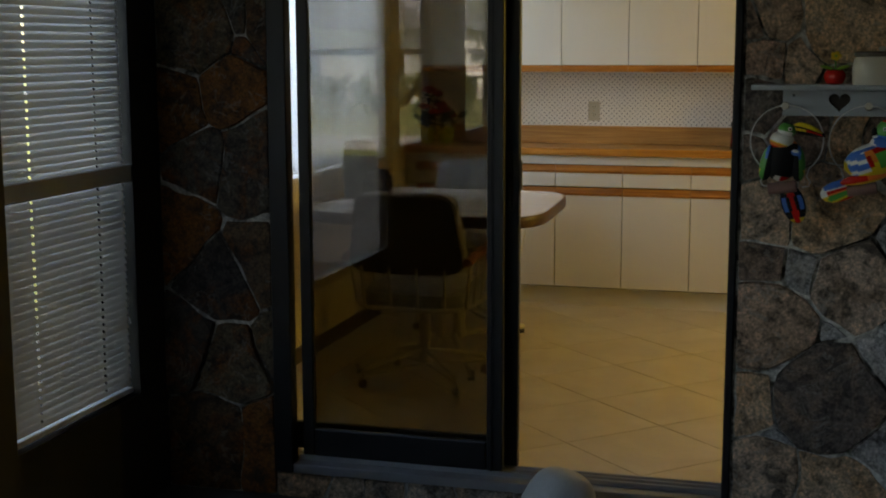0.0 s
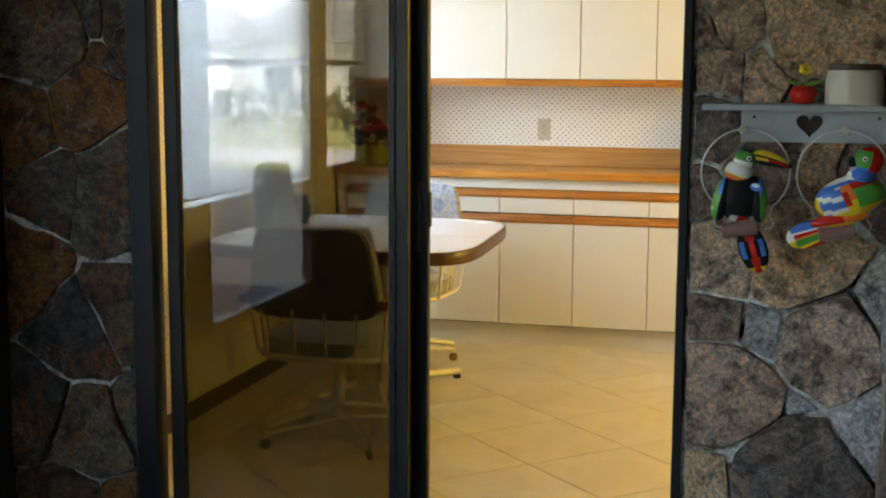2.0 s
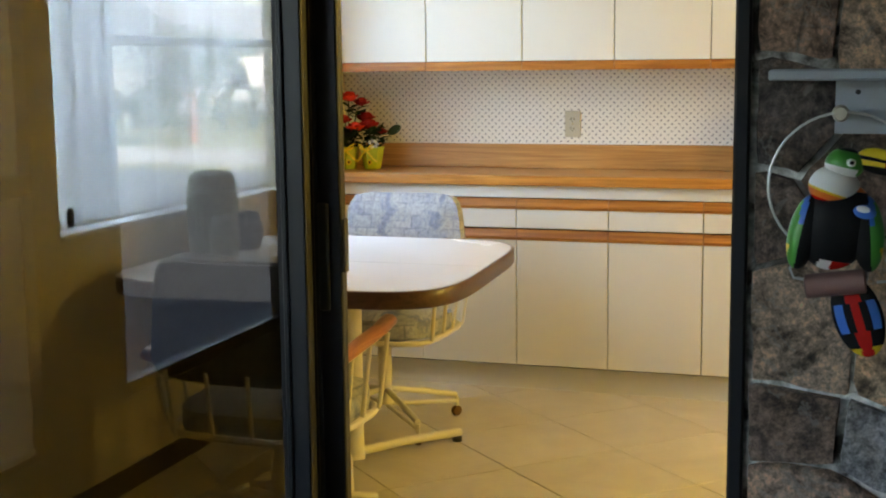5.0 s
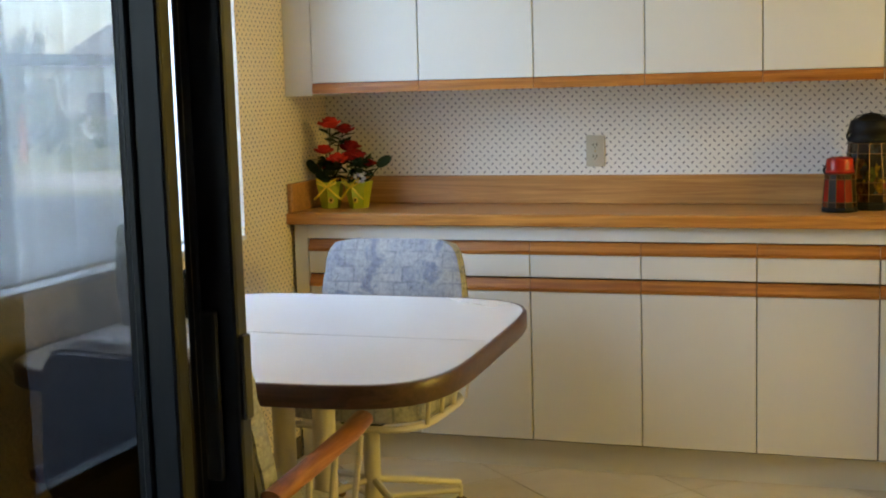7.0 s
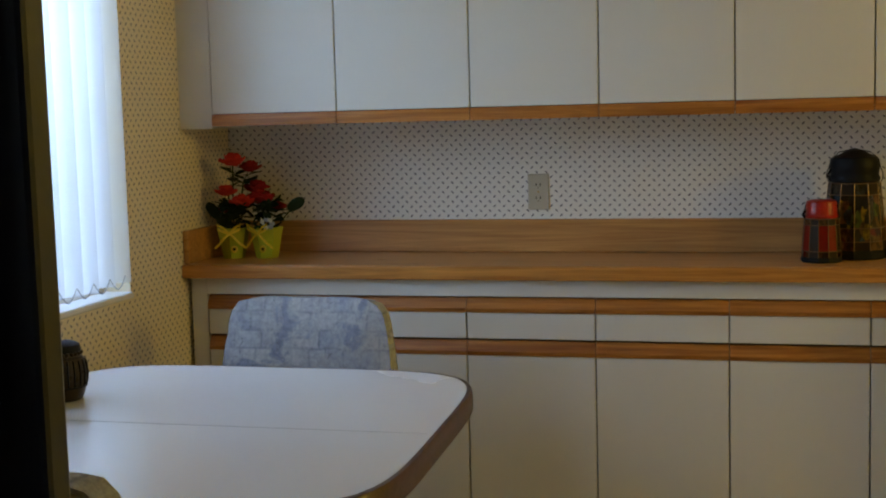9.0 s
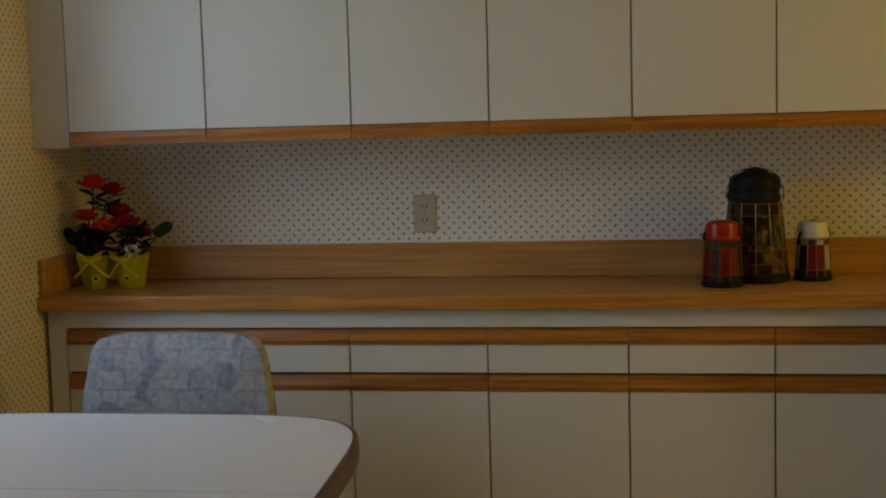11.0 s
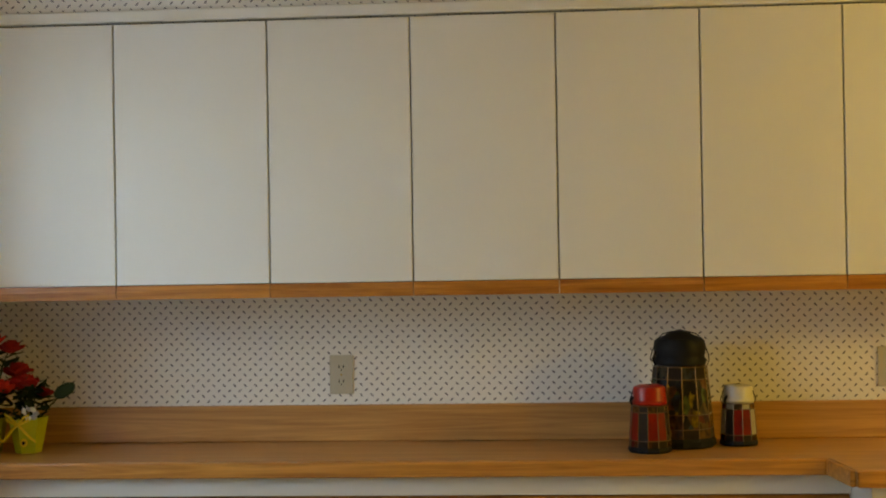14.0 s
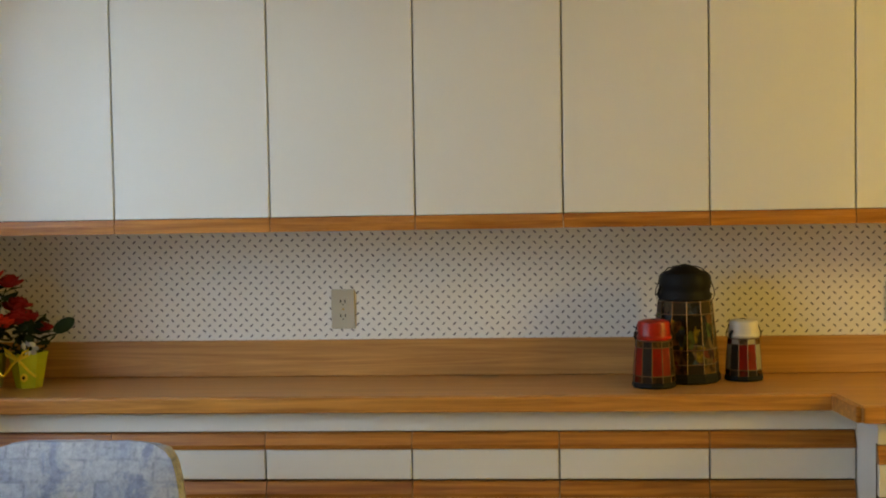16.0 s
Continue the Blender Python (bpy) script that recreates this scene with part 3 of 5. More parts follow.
# ---- sliding glass door ----
def sliding_door():
    d = thing("sliding_glass_door", (0, YS, 0), "dark bronze sliding glass door standing half open", "door")
    part("frame", box((DOOR_L, -0.035, -0.03), (DOOR_L + 0.07, 0.02, DOOR_TOP), 0.004), BRONZE, d)
    part("frame", box((DOOR_R - 0.025, -0.015, -0.03), (DOOR_R, 0.14, DOOR_TOP), 0.004), BRONZE, d)
    part("frame", box((DOOR_L + 0.0705, -0.03, DOOR_TOP - 0.05), (DOOR_R - 0.0255, 0.14, DOOR_TOP), 0.004), BRONZE, d)
    sill = box((DOOR_L + 0.0705, -0.035, -0.03), (DOOR_R - 0.0255, 0.14, 0.004), 0.003)
    for y in (0.03, 0.07, 0.104):
        box((DOOR_L + 0.0705, y - 0.005, 0.003), (DOOR_R - 0.0255, y + 0.005, 0.022), 0.002, bm=sill)
    part("track", sill, ALUMINIUM, d, "worn aluminium track")
    for name, x0, x1, y, glass, lw, rw in (("fixed_panel", -0.70, 0.0395, 0.03, TINTED_GLASS, 0.044, 0.058), ("sliding_panel", -0.786, 0.078, 0.100, CLEAR_GLASS, 0.026, 0.064)):
        p = part(name, bmesh.new(), BRONZE, d)
        for a, b, c, e in ((x0, x0 + lw, 0.024, DOOR_TOP - 0.052), (x1 - rw, x1, 0.024, DOOR_TOP - 0.052), (x0 + lw, x1 - rw, 0.024, 0.125), (x0 + lw, x1 - rw, DOOR_TOP - 0.12, DOOR_TOP - 0.052)):
            upright = e - c > 0.5
            part("stile" if upright else "rail", box((a, y - 0.014, c), (b, y + 0.014, e), 0.005, segments=2), BRONZE, p)
            if upright and b - a > 0.05:
                part("bead", box((a + 0.012, y - 0.020, c), (a + 0.022, y - 0.0145, e), 0.002), BRONZE, p)
        part("pane", box((x0 + lw - 0.004, y - 0.002, 0.12), (x1 - rw + 0.004, y + 0.002, DOOR_TOP - 0.115)), glass, p)
    h = box((0.034, 0.076, 0.93), (0.056, 0.088, 1.13), 0.005, segments=2)
    part("handle", h, RUBBER, d, "black pull handle")
    part("latch", box((0.0785, 0.090, 1.0), (0.083, 0.110, 1.1), 0.002), RUBBER, d)


sliding_door()


for x0, x1 in ((DOOR_L - 0.07, DOOR_L - 0.003), (DOOR_R + 0.003, DOOR_R + 0.07)):
    structure("door_casing", box((x0, YS + 0.1205, -0.005), (x1, YS + 0.14, DOOR_TOP + 0.06), 0.003), CREAM_METAL, "cream painted casing on the kitchen side of the door", "door casing")


# ---- windows ----
def window(name, x_in, x_out, y0, y1, z0, z1, frame_mat, label, bars=1, sill=True):
    """A window set in a wall that is thick along x."""
    w = tagged(new(name), label, "window", kind="structure")
    w.matrix_world = pose(x_out, (y0 + y1) / 2, z0)
    hy, h = (y1 - y0) / 2, z1 - z0
    for a, b, c, d in ((-hy, -hy + 0.045, 0, h), (hy - 0.045, hy, 0, h), (-hy + 0.045, hy - 0.045, 0, 0.045), (-hy + 0.045, hy - 0.045, h - 0.045, h)):
        part("window_frame", box((0.02, a, c), (0.075, b, d), 0.004), frame_mat, w)
    for k in range(bars):
        y = -hy + (k + 1) * 2 * hy / (bars + 1)
        part("mullion", box((0.025, y - 0.022, 0.045), (0.07, y + 0.022, h - 0.045), 0.003), frame_mat, w)
    for k in range(bars + 1):
        a, b = -hy + k * 2 * hy / (bars + 1) + 0.02, -hy + (k + 1) * 2 * hy / (bars + 1) - 0.02
        pane = part("pane", box((0.044, a, 0.04), (0.048, b, h - 0.04)), CLEAR_GLASS, w)
        pane.visible_shadow = False
    if sill:
        part("window_sill", box((0.08, -hy + 0.001, 0.0), (x_in - x_out + 0.012, hy - 0.001, 0.018), 0.004), WHITE_PLASTIC, w, "white painted sill")
    return w


window("window_1", XL, XL - 0.16, WIN_Y0, WIN_Y1, WIN_Z0, WIN_Z1, WHITE_PLASTIC, "bright kitchen window in a wallpapered wall", 1)
window("window_2", XFL, XFL - 0.18, *FAM_HOLES[0], BRONZE, "dark framed family room window behind mini blinds", 0, False)
rail = bpy.data.objects["window_2"]
part("meeting_rail", box((0.166, -0.373, 0.755), (0.178, 0.373, 0.815), 0.004), SEAM, rail, "grey sash rail")
# added sheet, only there to dim the lower half of the blinds
screen = part("dimming_screen", box((0.008, -0.34, 0.03), (0.012, 0.34, 0.77)), SCREEN, rail, "added dark sheet dimming the lower half of the blinds")
for k, (label, bars) in enumerate((("tall dark framed family room window", 0), ("narrow dark framed family room window", 0), ("wide dark framed family room window", 2))):
    y0, y1, z0, z1 = FAM_HOLES[k + 1]
    w = window("window_%d" % (k + 3), XFL, XFL - 0.085, y0, y1, z0, z1, BRONZE, label, bars, False)
    part("meeting_rail", box((0.03, -(y1 - y0) / 2 + 0.0455, 1.445 - z0), (0.066, (y1 - y0) / 2 - 0.0455, 1.475 - z0), 0.003), BRONZE, w)



def vertical_blinds():
    b = thing("vertical_blinds", (XL - 0.035, WIN_Y0 + 0.02, WIN_Z0 + 0.03), "white vertical blinds drawn across the kitchen window", "blinds")
    width, height = WIN_Y1 - WIN_Y0 - 0.03, WIN_Z1 - WIN_Z0 - 0.08
    part("head_rail", box((-0.025, -0.005, height), (0.025, width, height + 0.04), 0.004), WHITE_PLASTIC, b)
    count = 17
    step = width / count
    for k in range(count):
        y = step * (k + 0.5)
        bm, w, turn = bmesh.new(), 0.127, radians(52 + 5 * math.sin(k * 2.3))
        cols = 6
        grid = []
        for i in range(cols + 1):
            s = (i / cols - 0.5) * w
            bow = 0.016 * (1 - (2 * i / cols - 1) ** 2)
            px, py = s * math.cos(turn) - bow * math.sin(turn), s * math.sin(turn) + bow * math.cos(turn)
            grid.append([bm.verts.new((px, y + py, z)) for z in (0.012 + 0.004 * math.sin(k * 1.7), height)])
        for i in range(cols):
            bm.faces.new((grid[i][0], grid[i + 1][0], grid[i + 1][1], grid[i][1]))
        part("vane", bm, BLIND, b, smooth=True)
        if k < count - 1:
            link = [(0.05, y + step * t, 0.042 - 0.034 * math.sin(math.pi * t)) for t in (0.0, 0.17, 0.33, 0.5, 0.67, 0.83, 1.0)]
            part("chain", tube(link, 0.0018, steps=4), CHAIN, b)
    part("cord_weight", lathe([(0.006, 0.0), (0.012, 0.01), (0.012, 0.045), (0.005, 0.06)], 10, centre=(0.05, 0.015, 0.01)), RUBBER, b, "black cord weight")


vertical_blinds()


def mini_blinds():
    y0, y1, z0, z1 = FAM_HOLES[0]
    b = thing("mini_blinds", (XFL - 0.03, (y0 + y1) / 2, z0 + 0.01), "white slatted mini blinds hanging closed in a dark frame", "blinds")
    hy, h = (y1 - y0) / 2 - 0.02, z1 - z0 - 0.03
    part("head_rail", box((-0.02, -hy, h - 0.04), (0.02, hy, h), 0.003), WHITE_PLASTIC, b)
    part("bottom_rail", box((-0.014, -hy, 0.0), (0.014, hy, 0.02), 0.004), WHITE_PLASTIC, b)
    bm = bmesh.new()
    w = 0.0145
    turn = radians(66)
    cords = (-hy + 0.16, hy - 0.16)
    stations = [-hy] + [c + d for c in cords for d in (-0.006, 0.006)] + [hy]
    slat = [[bm.verts.new((s * w * math.cos(turn), y, -s * w * math.sin(turn) + 0.0045 * (1 - s * s))) for s in (-1, -0.5, -0.2, 0.2, 0.5, 1)] for y in stations]
    for a, b2 in zip(slat, slat[1:]):
        for i in range(5):
            if abs(a[0].co.y - b2[0].co.y) > 0.02 or i not in (1, 2):
                bm.faces.new((a[i], a[i + 1], b2[i + 1], b2[i]))
    first = part("slat", bm, MINI_BLIND, b, smooth=True)
    n = int((h - 0.08) / 0.0255)
    for k in range(n):
        o = first if k == 0 else new("slat", first.data)
        o.parent = b
        o.location = (0, 0, 0.04 + k * 0.0255)
        o.rotation_euler = (random.uniform(-0.002, 0.002), random.uniform(-0.05, 0.05), 0)
    for y in cords:
        part("ladder_cord", tube([(-0.0165, y, 0.01), (-0.0165, y, h)], 0.0012, steps=4), WHITE_PLASTIC, b)


mini_blinds()

# ---- outdoors ----
bm = bmesh.new()
bmesh.ops.create_grid(bm, x_segments=60, y_segments=60, size=600)
for v in bm.verts:
    v.co.z = -0.75
structure("ground", bm, LAWN, "sunlit green lawn outside the house", "lawn")
# the shade over the near ground is put into its dark colour
structure("driveway", box((-26, -24.7, -0.8), (-1.6, 1.5, -0.7)), SHADED_GROUND, "ground outside the windows, coloured dark for shade", "driveway")
structure("road", box((-41, -200, -0.80), (-35, 200, -0.735)), ASPHALT, "grey asphalt road beyond the lawn", "road")
structure("pavement", box((-34.5, -31.2, -0.80), (80, -26.6, -0.731)), PALE_CONCRETE, "pale concrete road across the lawn", "road")


def far_house(x, y, width, height, group):
    h = thing("house", (x, y, -0.76), "pale stucco house with a grey roof beyond the lawn", "house", group)
    part("wall", box((-8, -width / 2, 0), (0, width / 2, height), 0.03), STUCCO, h)
    roof = prism([(-8.6, height), (0.6, height), (-4, height + 2.2)], -width / 2 - 0.5, width / 2 + 0.5, axis=1)
    part("roof", roof, PALE_ROOF, h, "grey shingled roof")
    for k in range(3):
        yy = -width / 2 + (k + 0.5) * width / 3
        wdw = part("window", box((-0.05, yy - 0.9, 0.9), (0.06, yy + 0.9, 2.1), 0.01), WHITE, h)
        part("pane", box((0.061, yy - 0.8, 1.0), (0.075, yy + 0.8, 2.0)), BLACK, wdw)
    for xx in (-5.8, -2.2):
        wdw = part("window", box((xx - 0.7, width / 2 - 0.05, 0.9), (xx + 0.7, width / 2 + 0.06, 2.1), 0.01), WHITE, h)
        part("pane", box((xx - 0.6, width / 2 + 0.061, 1.0), (xx + 0.6, width / 2 + 0.075, 2.0)), BLACK, wdw)


for x, y, w in ((-62, -34, 16), (-62, -8, 18), (-62, 16, 15), (-62, 42, 18), (-13.5, -58, 15), (-25.5, -60, 17), (-1.0, -59, 16)):
    far_house(x, y, w, 3.0, "houses beyond the lawn")


def leaves(count, place, low, high):
    """Loose leaf clumps as crossed quads; place() gives each one's centre."""
    bm = bmesh.new()
    for k in range(count):
        c, s = Vector(place()), random.uniform(low, high)
        a = Euler((random.uniform(0, 3), random.uniform(0, 3), random.uniform(0, 3))).to_matrix()
        q = [bm.verts.new(c + a @ Vector(p) * s) for p in ((-1, -0.5, 0), (1, -0.5, 0), (1, 0.5, 0.15), (-1, 0.5, 0.15))]
        bm.faces.new(q)
    return bm


for x0, x1, y0, y1 in ((-46, -44.6, -60, 60), (-42, 12, -41.4, -40)):
    bm = leaves(1100, lambda: (random.uniform(x0, x1), random.uniform(y0, y1), -0.7 + 1.2 * random.random() ** 0.7), 0.18, 0.34)
    tagged(mesh_ob("hedge", bm, HEDGE), "dark green clipped hedge beyond the road", "hedge", kind="stuff")


def garden_tree(x, y, height, spread):
    t = thing("tree", (x, y, -0.76), "leafy garden tree on the lawn", "tree", "trees on the lawn")
    part("trunk", tube([(0, 0, 0), (0.05, 0.04, height * 0.35), (-0.06, 0.1, height * 0.7)], 0.13, steps=8, taper=0.5), ARMWOOD, t, smooth=True)
    knots = [(random.uniform(-0.7, 0.7) * spread, random.uniform(-0.7, 0.7) * spread, height * random.uniform(0.45, 0.9)) for k in range(9)]
    for kx, ky, kz in knots[:5]:
        part("limb", tube([(0, 0.05, height * 0.4), (kx * 0.5, ky * 0.5, height * 0.1 + kz * 0.75), (kx, ky, kz)], 0.05, steps=6, taper=0.3), ARMWOOD, t, smooth=True)

    def spot():
        k = random.choice(knots)
        return [k[i] + random.gauss(0, 0.26) * spread for i in (0, 1)] + [k[2] + random.gauss(0, 0.2) * spread]

    part("crown", leaves(900, spot, 0.07, 0.16), HEDGE, t, "loose green crown")


garden_tree(-16.5, -33.5, 3.0, 1.5)
garden_tree(-9.6, -43.5, 4.2, 1.6)
garden_tree(-24.0, -36.0, 4.0, 1.8)

# ---- wall cabinets ----
UP_EDGES = [-1.178, -0.772, -0.359, 0.020, 0.400, 0.771, 1.134, 1.515, 1.9]
LOW_EDGES = [-1.221, -0.80, -0.386, 0.0, 0.382, 0.766, 1.134]
GAP = 0.0022


def wall_cabinet(x0, x1):
    c = thing("wall_cabinet", ((x0 + x1) / 2, YB - 0.002, 1.36), "white laminate wall cabinet with an oak finger pull below", "cabinet", "row of wall cabinets")
    h = (x1 - x0) / 2
    part("body", box((-h, YU + 0.022, 0.0), (h, 0, 0.72)), LAMINATE, c)
    d = part("door", box((-h + GAP, YU, 0.022), (h - GAP, YU + 0.019, 0.716), 0.0015), LAMINATE, c)
    pull = prism([(YU - 0.004, -0.016), (YU + 0.019, -0.016), (YU + 0.019, 0.0205), (YU - 0.001, 0.0205), (YU - 0.006, 0.004)], -h + GAP * 0.5, h - GAP * 0.5, axis=1)
    for v in pull.verts:
        v.co = Vector((v.co.y, v.co.x, v.co.z))
    part("finger_pull", pull, OAK, d, "oak finger pull")
    part("gap_shade", box((-h + 0.0005, YU + 0.0192, 0.0), (h - 0.0005, YU + 0.0218, 0.718)), SHADOW_GAP, c)


for a, b in zip(UP_EDGES, UP_EDGES[1:]):
    wall_cabinet(a, b)
structure("trim", box((XL + 0.001, YU - 0.004, 2.082), (1.9, YU + 0.02, 2.114), 0.004), LAMINATE, "white moulding along the top of the wall cabinets", "trim")
filler = thing("cabinet_filler", ((XL + UP_EDGES[0]) / 2, YB - 0.002, 1.337), "white filler board beside the wall cabinets", "filler board")
w = (UP_EDGES[0] - XL) / 2
part("board", box((-w + 0.001, YU + 0.006, 0.0), (w - GAP, -0.001, 0.744), 0.001), LAMINATE, filler)


# ---- base cabinets ----
def base_cabinet(x0, x1, yf=YF, drawers=True):
    c = thing("base_cabinet", ((x0 + x1) / 2, YB - 0.002, 0.0), "white laminate base cabinet with drawer and oak finger pulls", "cabinet", "row of base cabinets")
    h = (x1 - x0) / 2
    part("body", box((-h, yf + 0.022, 0.105), (h, 0, 0.874)), LAMINATE, c)
    part("toe_kick", box((-h, yf + 0.05, 0.0), (h, yf + 0.065, 0.105)), LAMINATE, c)
    part("top_rail", box((-h, yf, 0.822), (h, yf + 0.0215, 0.874)), LAMINATE, c)
    part("gap_shade", box((-h + 0.0005, yf + 0.0192, 0.108), (h - 0.0005, yf + 0.0218, 0.8215)), SHADOW_GAP, c)
    dr = part("drawer", box((-h + GAP, yf, 0.6945), (h - GAP, yf + 0.019, 0.7735), 0.0015), LAMINATE, c)
    dd = part("door", box((-h + GAP, yf, 0.115), (h - GAP, yf + 0.019, 0.6445), 0.0015), LAMINATE, c)
    for z, owner in ((0.774, dr), (0.645, dd)):
        pull = prism([(yf - 0.003, z), (yf + 0.019, z), (yf + 0.019, z + 0.043), (yf + 0.012, z + 0.043), (yf - 0.005, z + 0.012)], -h + GAP * 0.5, h - GAP * 0.5, axis=1)
        for v in pull.verts:
            v.co = Vector((v.co.y, v.co.x, v.co.z))
        part("finger_pull", pull, OAK, owner, "oak finger pull")


for a, b in zip(LOW_EDGES, LOW_EDGES[1:]):
    base_cabinet(a, b)
base_cabinet(1.136, 1.52, -0.57)
base_cabinet(1.52, 1.9, -0.57)
filler = thing("cabinet_filler", ((XL + LOW_EDGES[0]) / 2, YB - 0.002, 0.0), "white filler board beside the base cabinets", "filler board")
w = (LOW_EDGES[0] - XL) / 2
part("board", box((-w + 0.014, YF + 0.003, 0.0), (w - GAP, -0.001, 0.873), 0.001), LAMINATE, filler)


def countertop():
    c = thing("countertop", (0, 0, 0.875), "wood-grain laminate countertop with an oak front edge", "countertop")
    line = [(XL + 0.001, -0.002), (XL + 0.001, -0.388), (1.078, -0.388), (1.098, -0.578), (1.9, -0.578), (1.9, -0.002)]
    part("worktop", prism(line, 0.0, 0.041), COUNTER, c)
    front = [(XL + 0.001, -0.388), (1.078, -0.388), (1.098, -0.578), (1.9, -0.578)]
    for (ax, ay), (bx, by) in zip(front, front[1:]):
        d = Vector((bx - ax, by - ay, 0))
        n = Vector((d.y, -d.x, 0)).normalized()
        bm = box((0, 0.0005, -0.001), (d.length, 0.014, 0.0395), 0.004, segments=2)
        bm.transform(Matrix.Translation((ax, ay, 0)) @ Matrix(((d.x / d.length, n.x, 0, 0), (d.y / d.length, n.y, 0, 0), (0, 0, 1, 0), (0, 0, 0, 1))))
        part("front_edge", bm, LIT_EDGE_OAK, c, "oak edge strip")
    part("backsplash", box((XL + 0.021, -0.021, 0.0412), (1.9, -0.002, 0.146), 0.003), COUNTER, c)
    part("side_splash", box((XL + 0.001, -0.385, 0.0412), (XL + 0.02, -0.002, 0.146), 0.003), COUNTER, c)


countertop()


# ---- power sockets ----
def outlet(x, z):
    o = thing("power_outlet", (x, YB, z), "ivory double power outlet on the wallpaper", "power outlet", "power outlets")
    part("plate", box((-0.0345, -0.006, -0.057), (0.0345, 0.0, 0.057), 0.003, segments=2), BEIGE_PLATE, o)
    for dz in (-0.021, 0.021):
        s = prism([(0.017 * math.cos(a), dz + min(0.0135, max(-0.0135, 0.019 * math.sin(a)))) for a in (2 * math.pi * k / 20 for k in range(20))], -0.0062, -0.0085, axis=1)
        sock = part("socket", s, BEIGE_PLATE, o)
        for dx, w in ((-0.0065, 0.0017), (0.0065, 0.0017)):
            part("slot", box((dx - w, -0.0092, dz - 0.002), (dx + w, -0.0086, dz + 0.0065)), BLACK_SLOT, sock)
        part("slot", lathe([(0.0022, 0.0), (0.0022, 0.0006)], 8).copy(), BLACK_SLOT, sock).matrix_local = pose(0, -0.0086, dz - 0.0075, 90)
    part("screw", lathe([(0.003, 0.0), (0.003, 0.001)], 8), BRASS, o).matrix_local = pose(0, -0.006, 0, 90)


outlet(-0.227, 1.108)
outlet(1.335, 1.115)


# ---- dinette table ----
def dinette_table():
    t = thing("dinette_table", (-0.675, -1.665, 0), "white laminate dinette table with a thick dark wooden edge", "table")
    hx, hy, n = 0.555, 0.565, 5.2

    def outline(grow):
        pts = []
        for k in range(96):
            a = 2 * math.pi * k / 96
            c, s = math.cos(a), math.sin(a)
            r = (abs(c) ** n + abs(s) ** n) ** (-1 / n)
            pts.append(((hx + grow) * r * c * (0.978 - 0.044 * r * s), (hy + grow) * r * s))
        return pts

    part("tabletop", prism(outline(-0.004), 0.708, 0.745), TABLE_WHITE, t)
    rim = bmesh.new()
    rings = [[rim.verts.new((x, y, z)) for x, y in outline(g)] for g, z in ((-0.006, 0.694), (0.004, 0.694), (0.008, 0.700), (0.008, 0.738), (0.004, 0.7445), (-0.0035, 0.7455), (-0.006, 0.70))]
    for a, b in zip(rings, rings[1:] + rings[:1]):
        for k in range(96):
            rim.faces.new((a[k], a[(k + 1) % 96], b[(k + 1) % 96], b[k]))
    part("edge_band", rim, TABLE_EDGE, t, "dark brown wooden edge band", True)
    part("leaf_seam", box((-0.53, -0.04, 0.7452), (0.53, -0.0388, 0.7456)), SEAM, t)
    for dx in (-0.045, 0.07):
        part("post", lathe([(0.034, 0.075), (0.03, 0.1), (0.03, 0.66), (0.045, 0.693)], 20, centre=(dx, 0, 0)), CREAM_METAL, t, smooth=True)
    part("crossbar", box((-0.3, -0.2, 0.672), (0.3, 0.2, 0.6935), 0.004), CREAM_METAL, t)
    for sx in (-1, 1):
        for sy in (-1, 1):
            part("foot", tube([(sx * 0.05, sy * 0.02, 0.085), (sx * 0.15, sy * 0.26, 0.065), (sx * 0.27, sy * 0.53, 0.032)], 0.016, steps=10), CREAM_METAL, t, smooth=True)
            part("glide", lathe([(0.018, 0.0), (0.018, 0.016)], 12, centre=(sx * 0.265, sy * 0.52, 0.0)), RUBBER, t)


dinette_table()


# ---- dinette chairs ----
def cushion(half_w, half_d, height, puff, square=4):
    """A padded block: a rounded rectangle bulging on top, buttoned in a shallow channel."""
    bm = bmesh.new()
    made = bmesh.ops.create_cube(bm, size=2)["verts"]
    bmesh.ops.subdivide_edges(bm, edges=bm.edges[:], cuts=9, use_grid_fill=True)
    for v in bm.verts:
        x, y, z = v.co
        r = (abs(x) ** square + abs(y) ** square) ** (1 / square) or 1
        m = max(abs(x), abs(y)) or 1
        x, y = x * m / r * 1.0, y * m / r * 1.0
        edge = max(abs(v.co.x), abs(v.co.y))
        zz = z * (1 - 0.45 * max(0, edge - 0.6) / 0.4 * abs(z) ** 2)
        v.co = Vector((x * half_w, y * half_d, zz * height + (puff * (1 - edge ** 3) if z > 0 else 0) + 0.003 * noise.noise(Vector((x * 3, y * 3, z)))))
    return bm


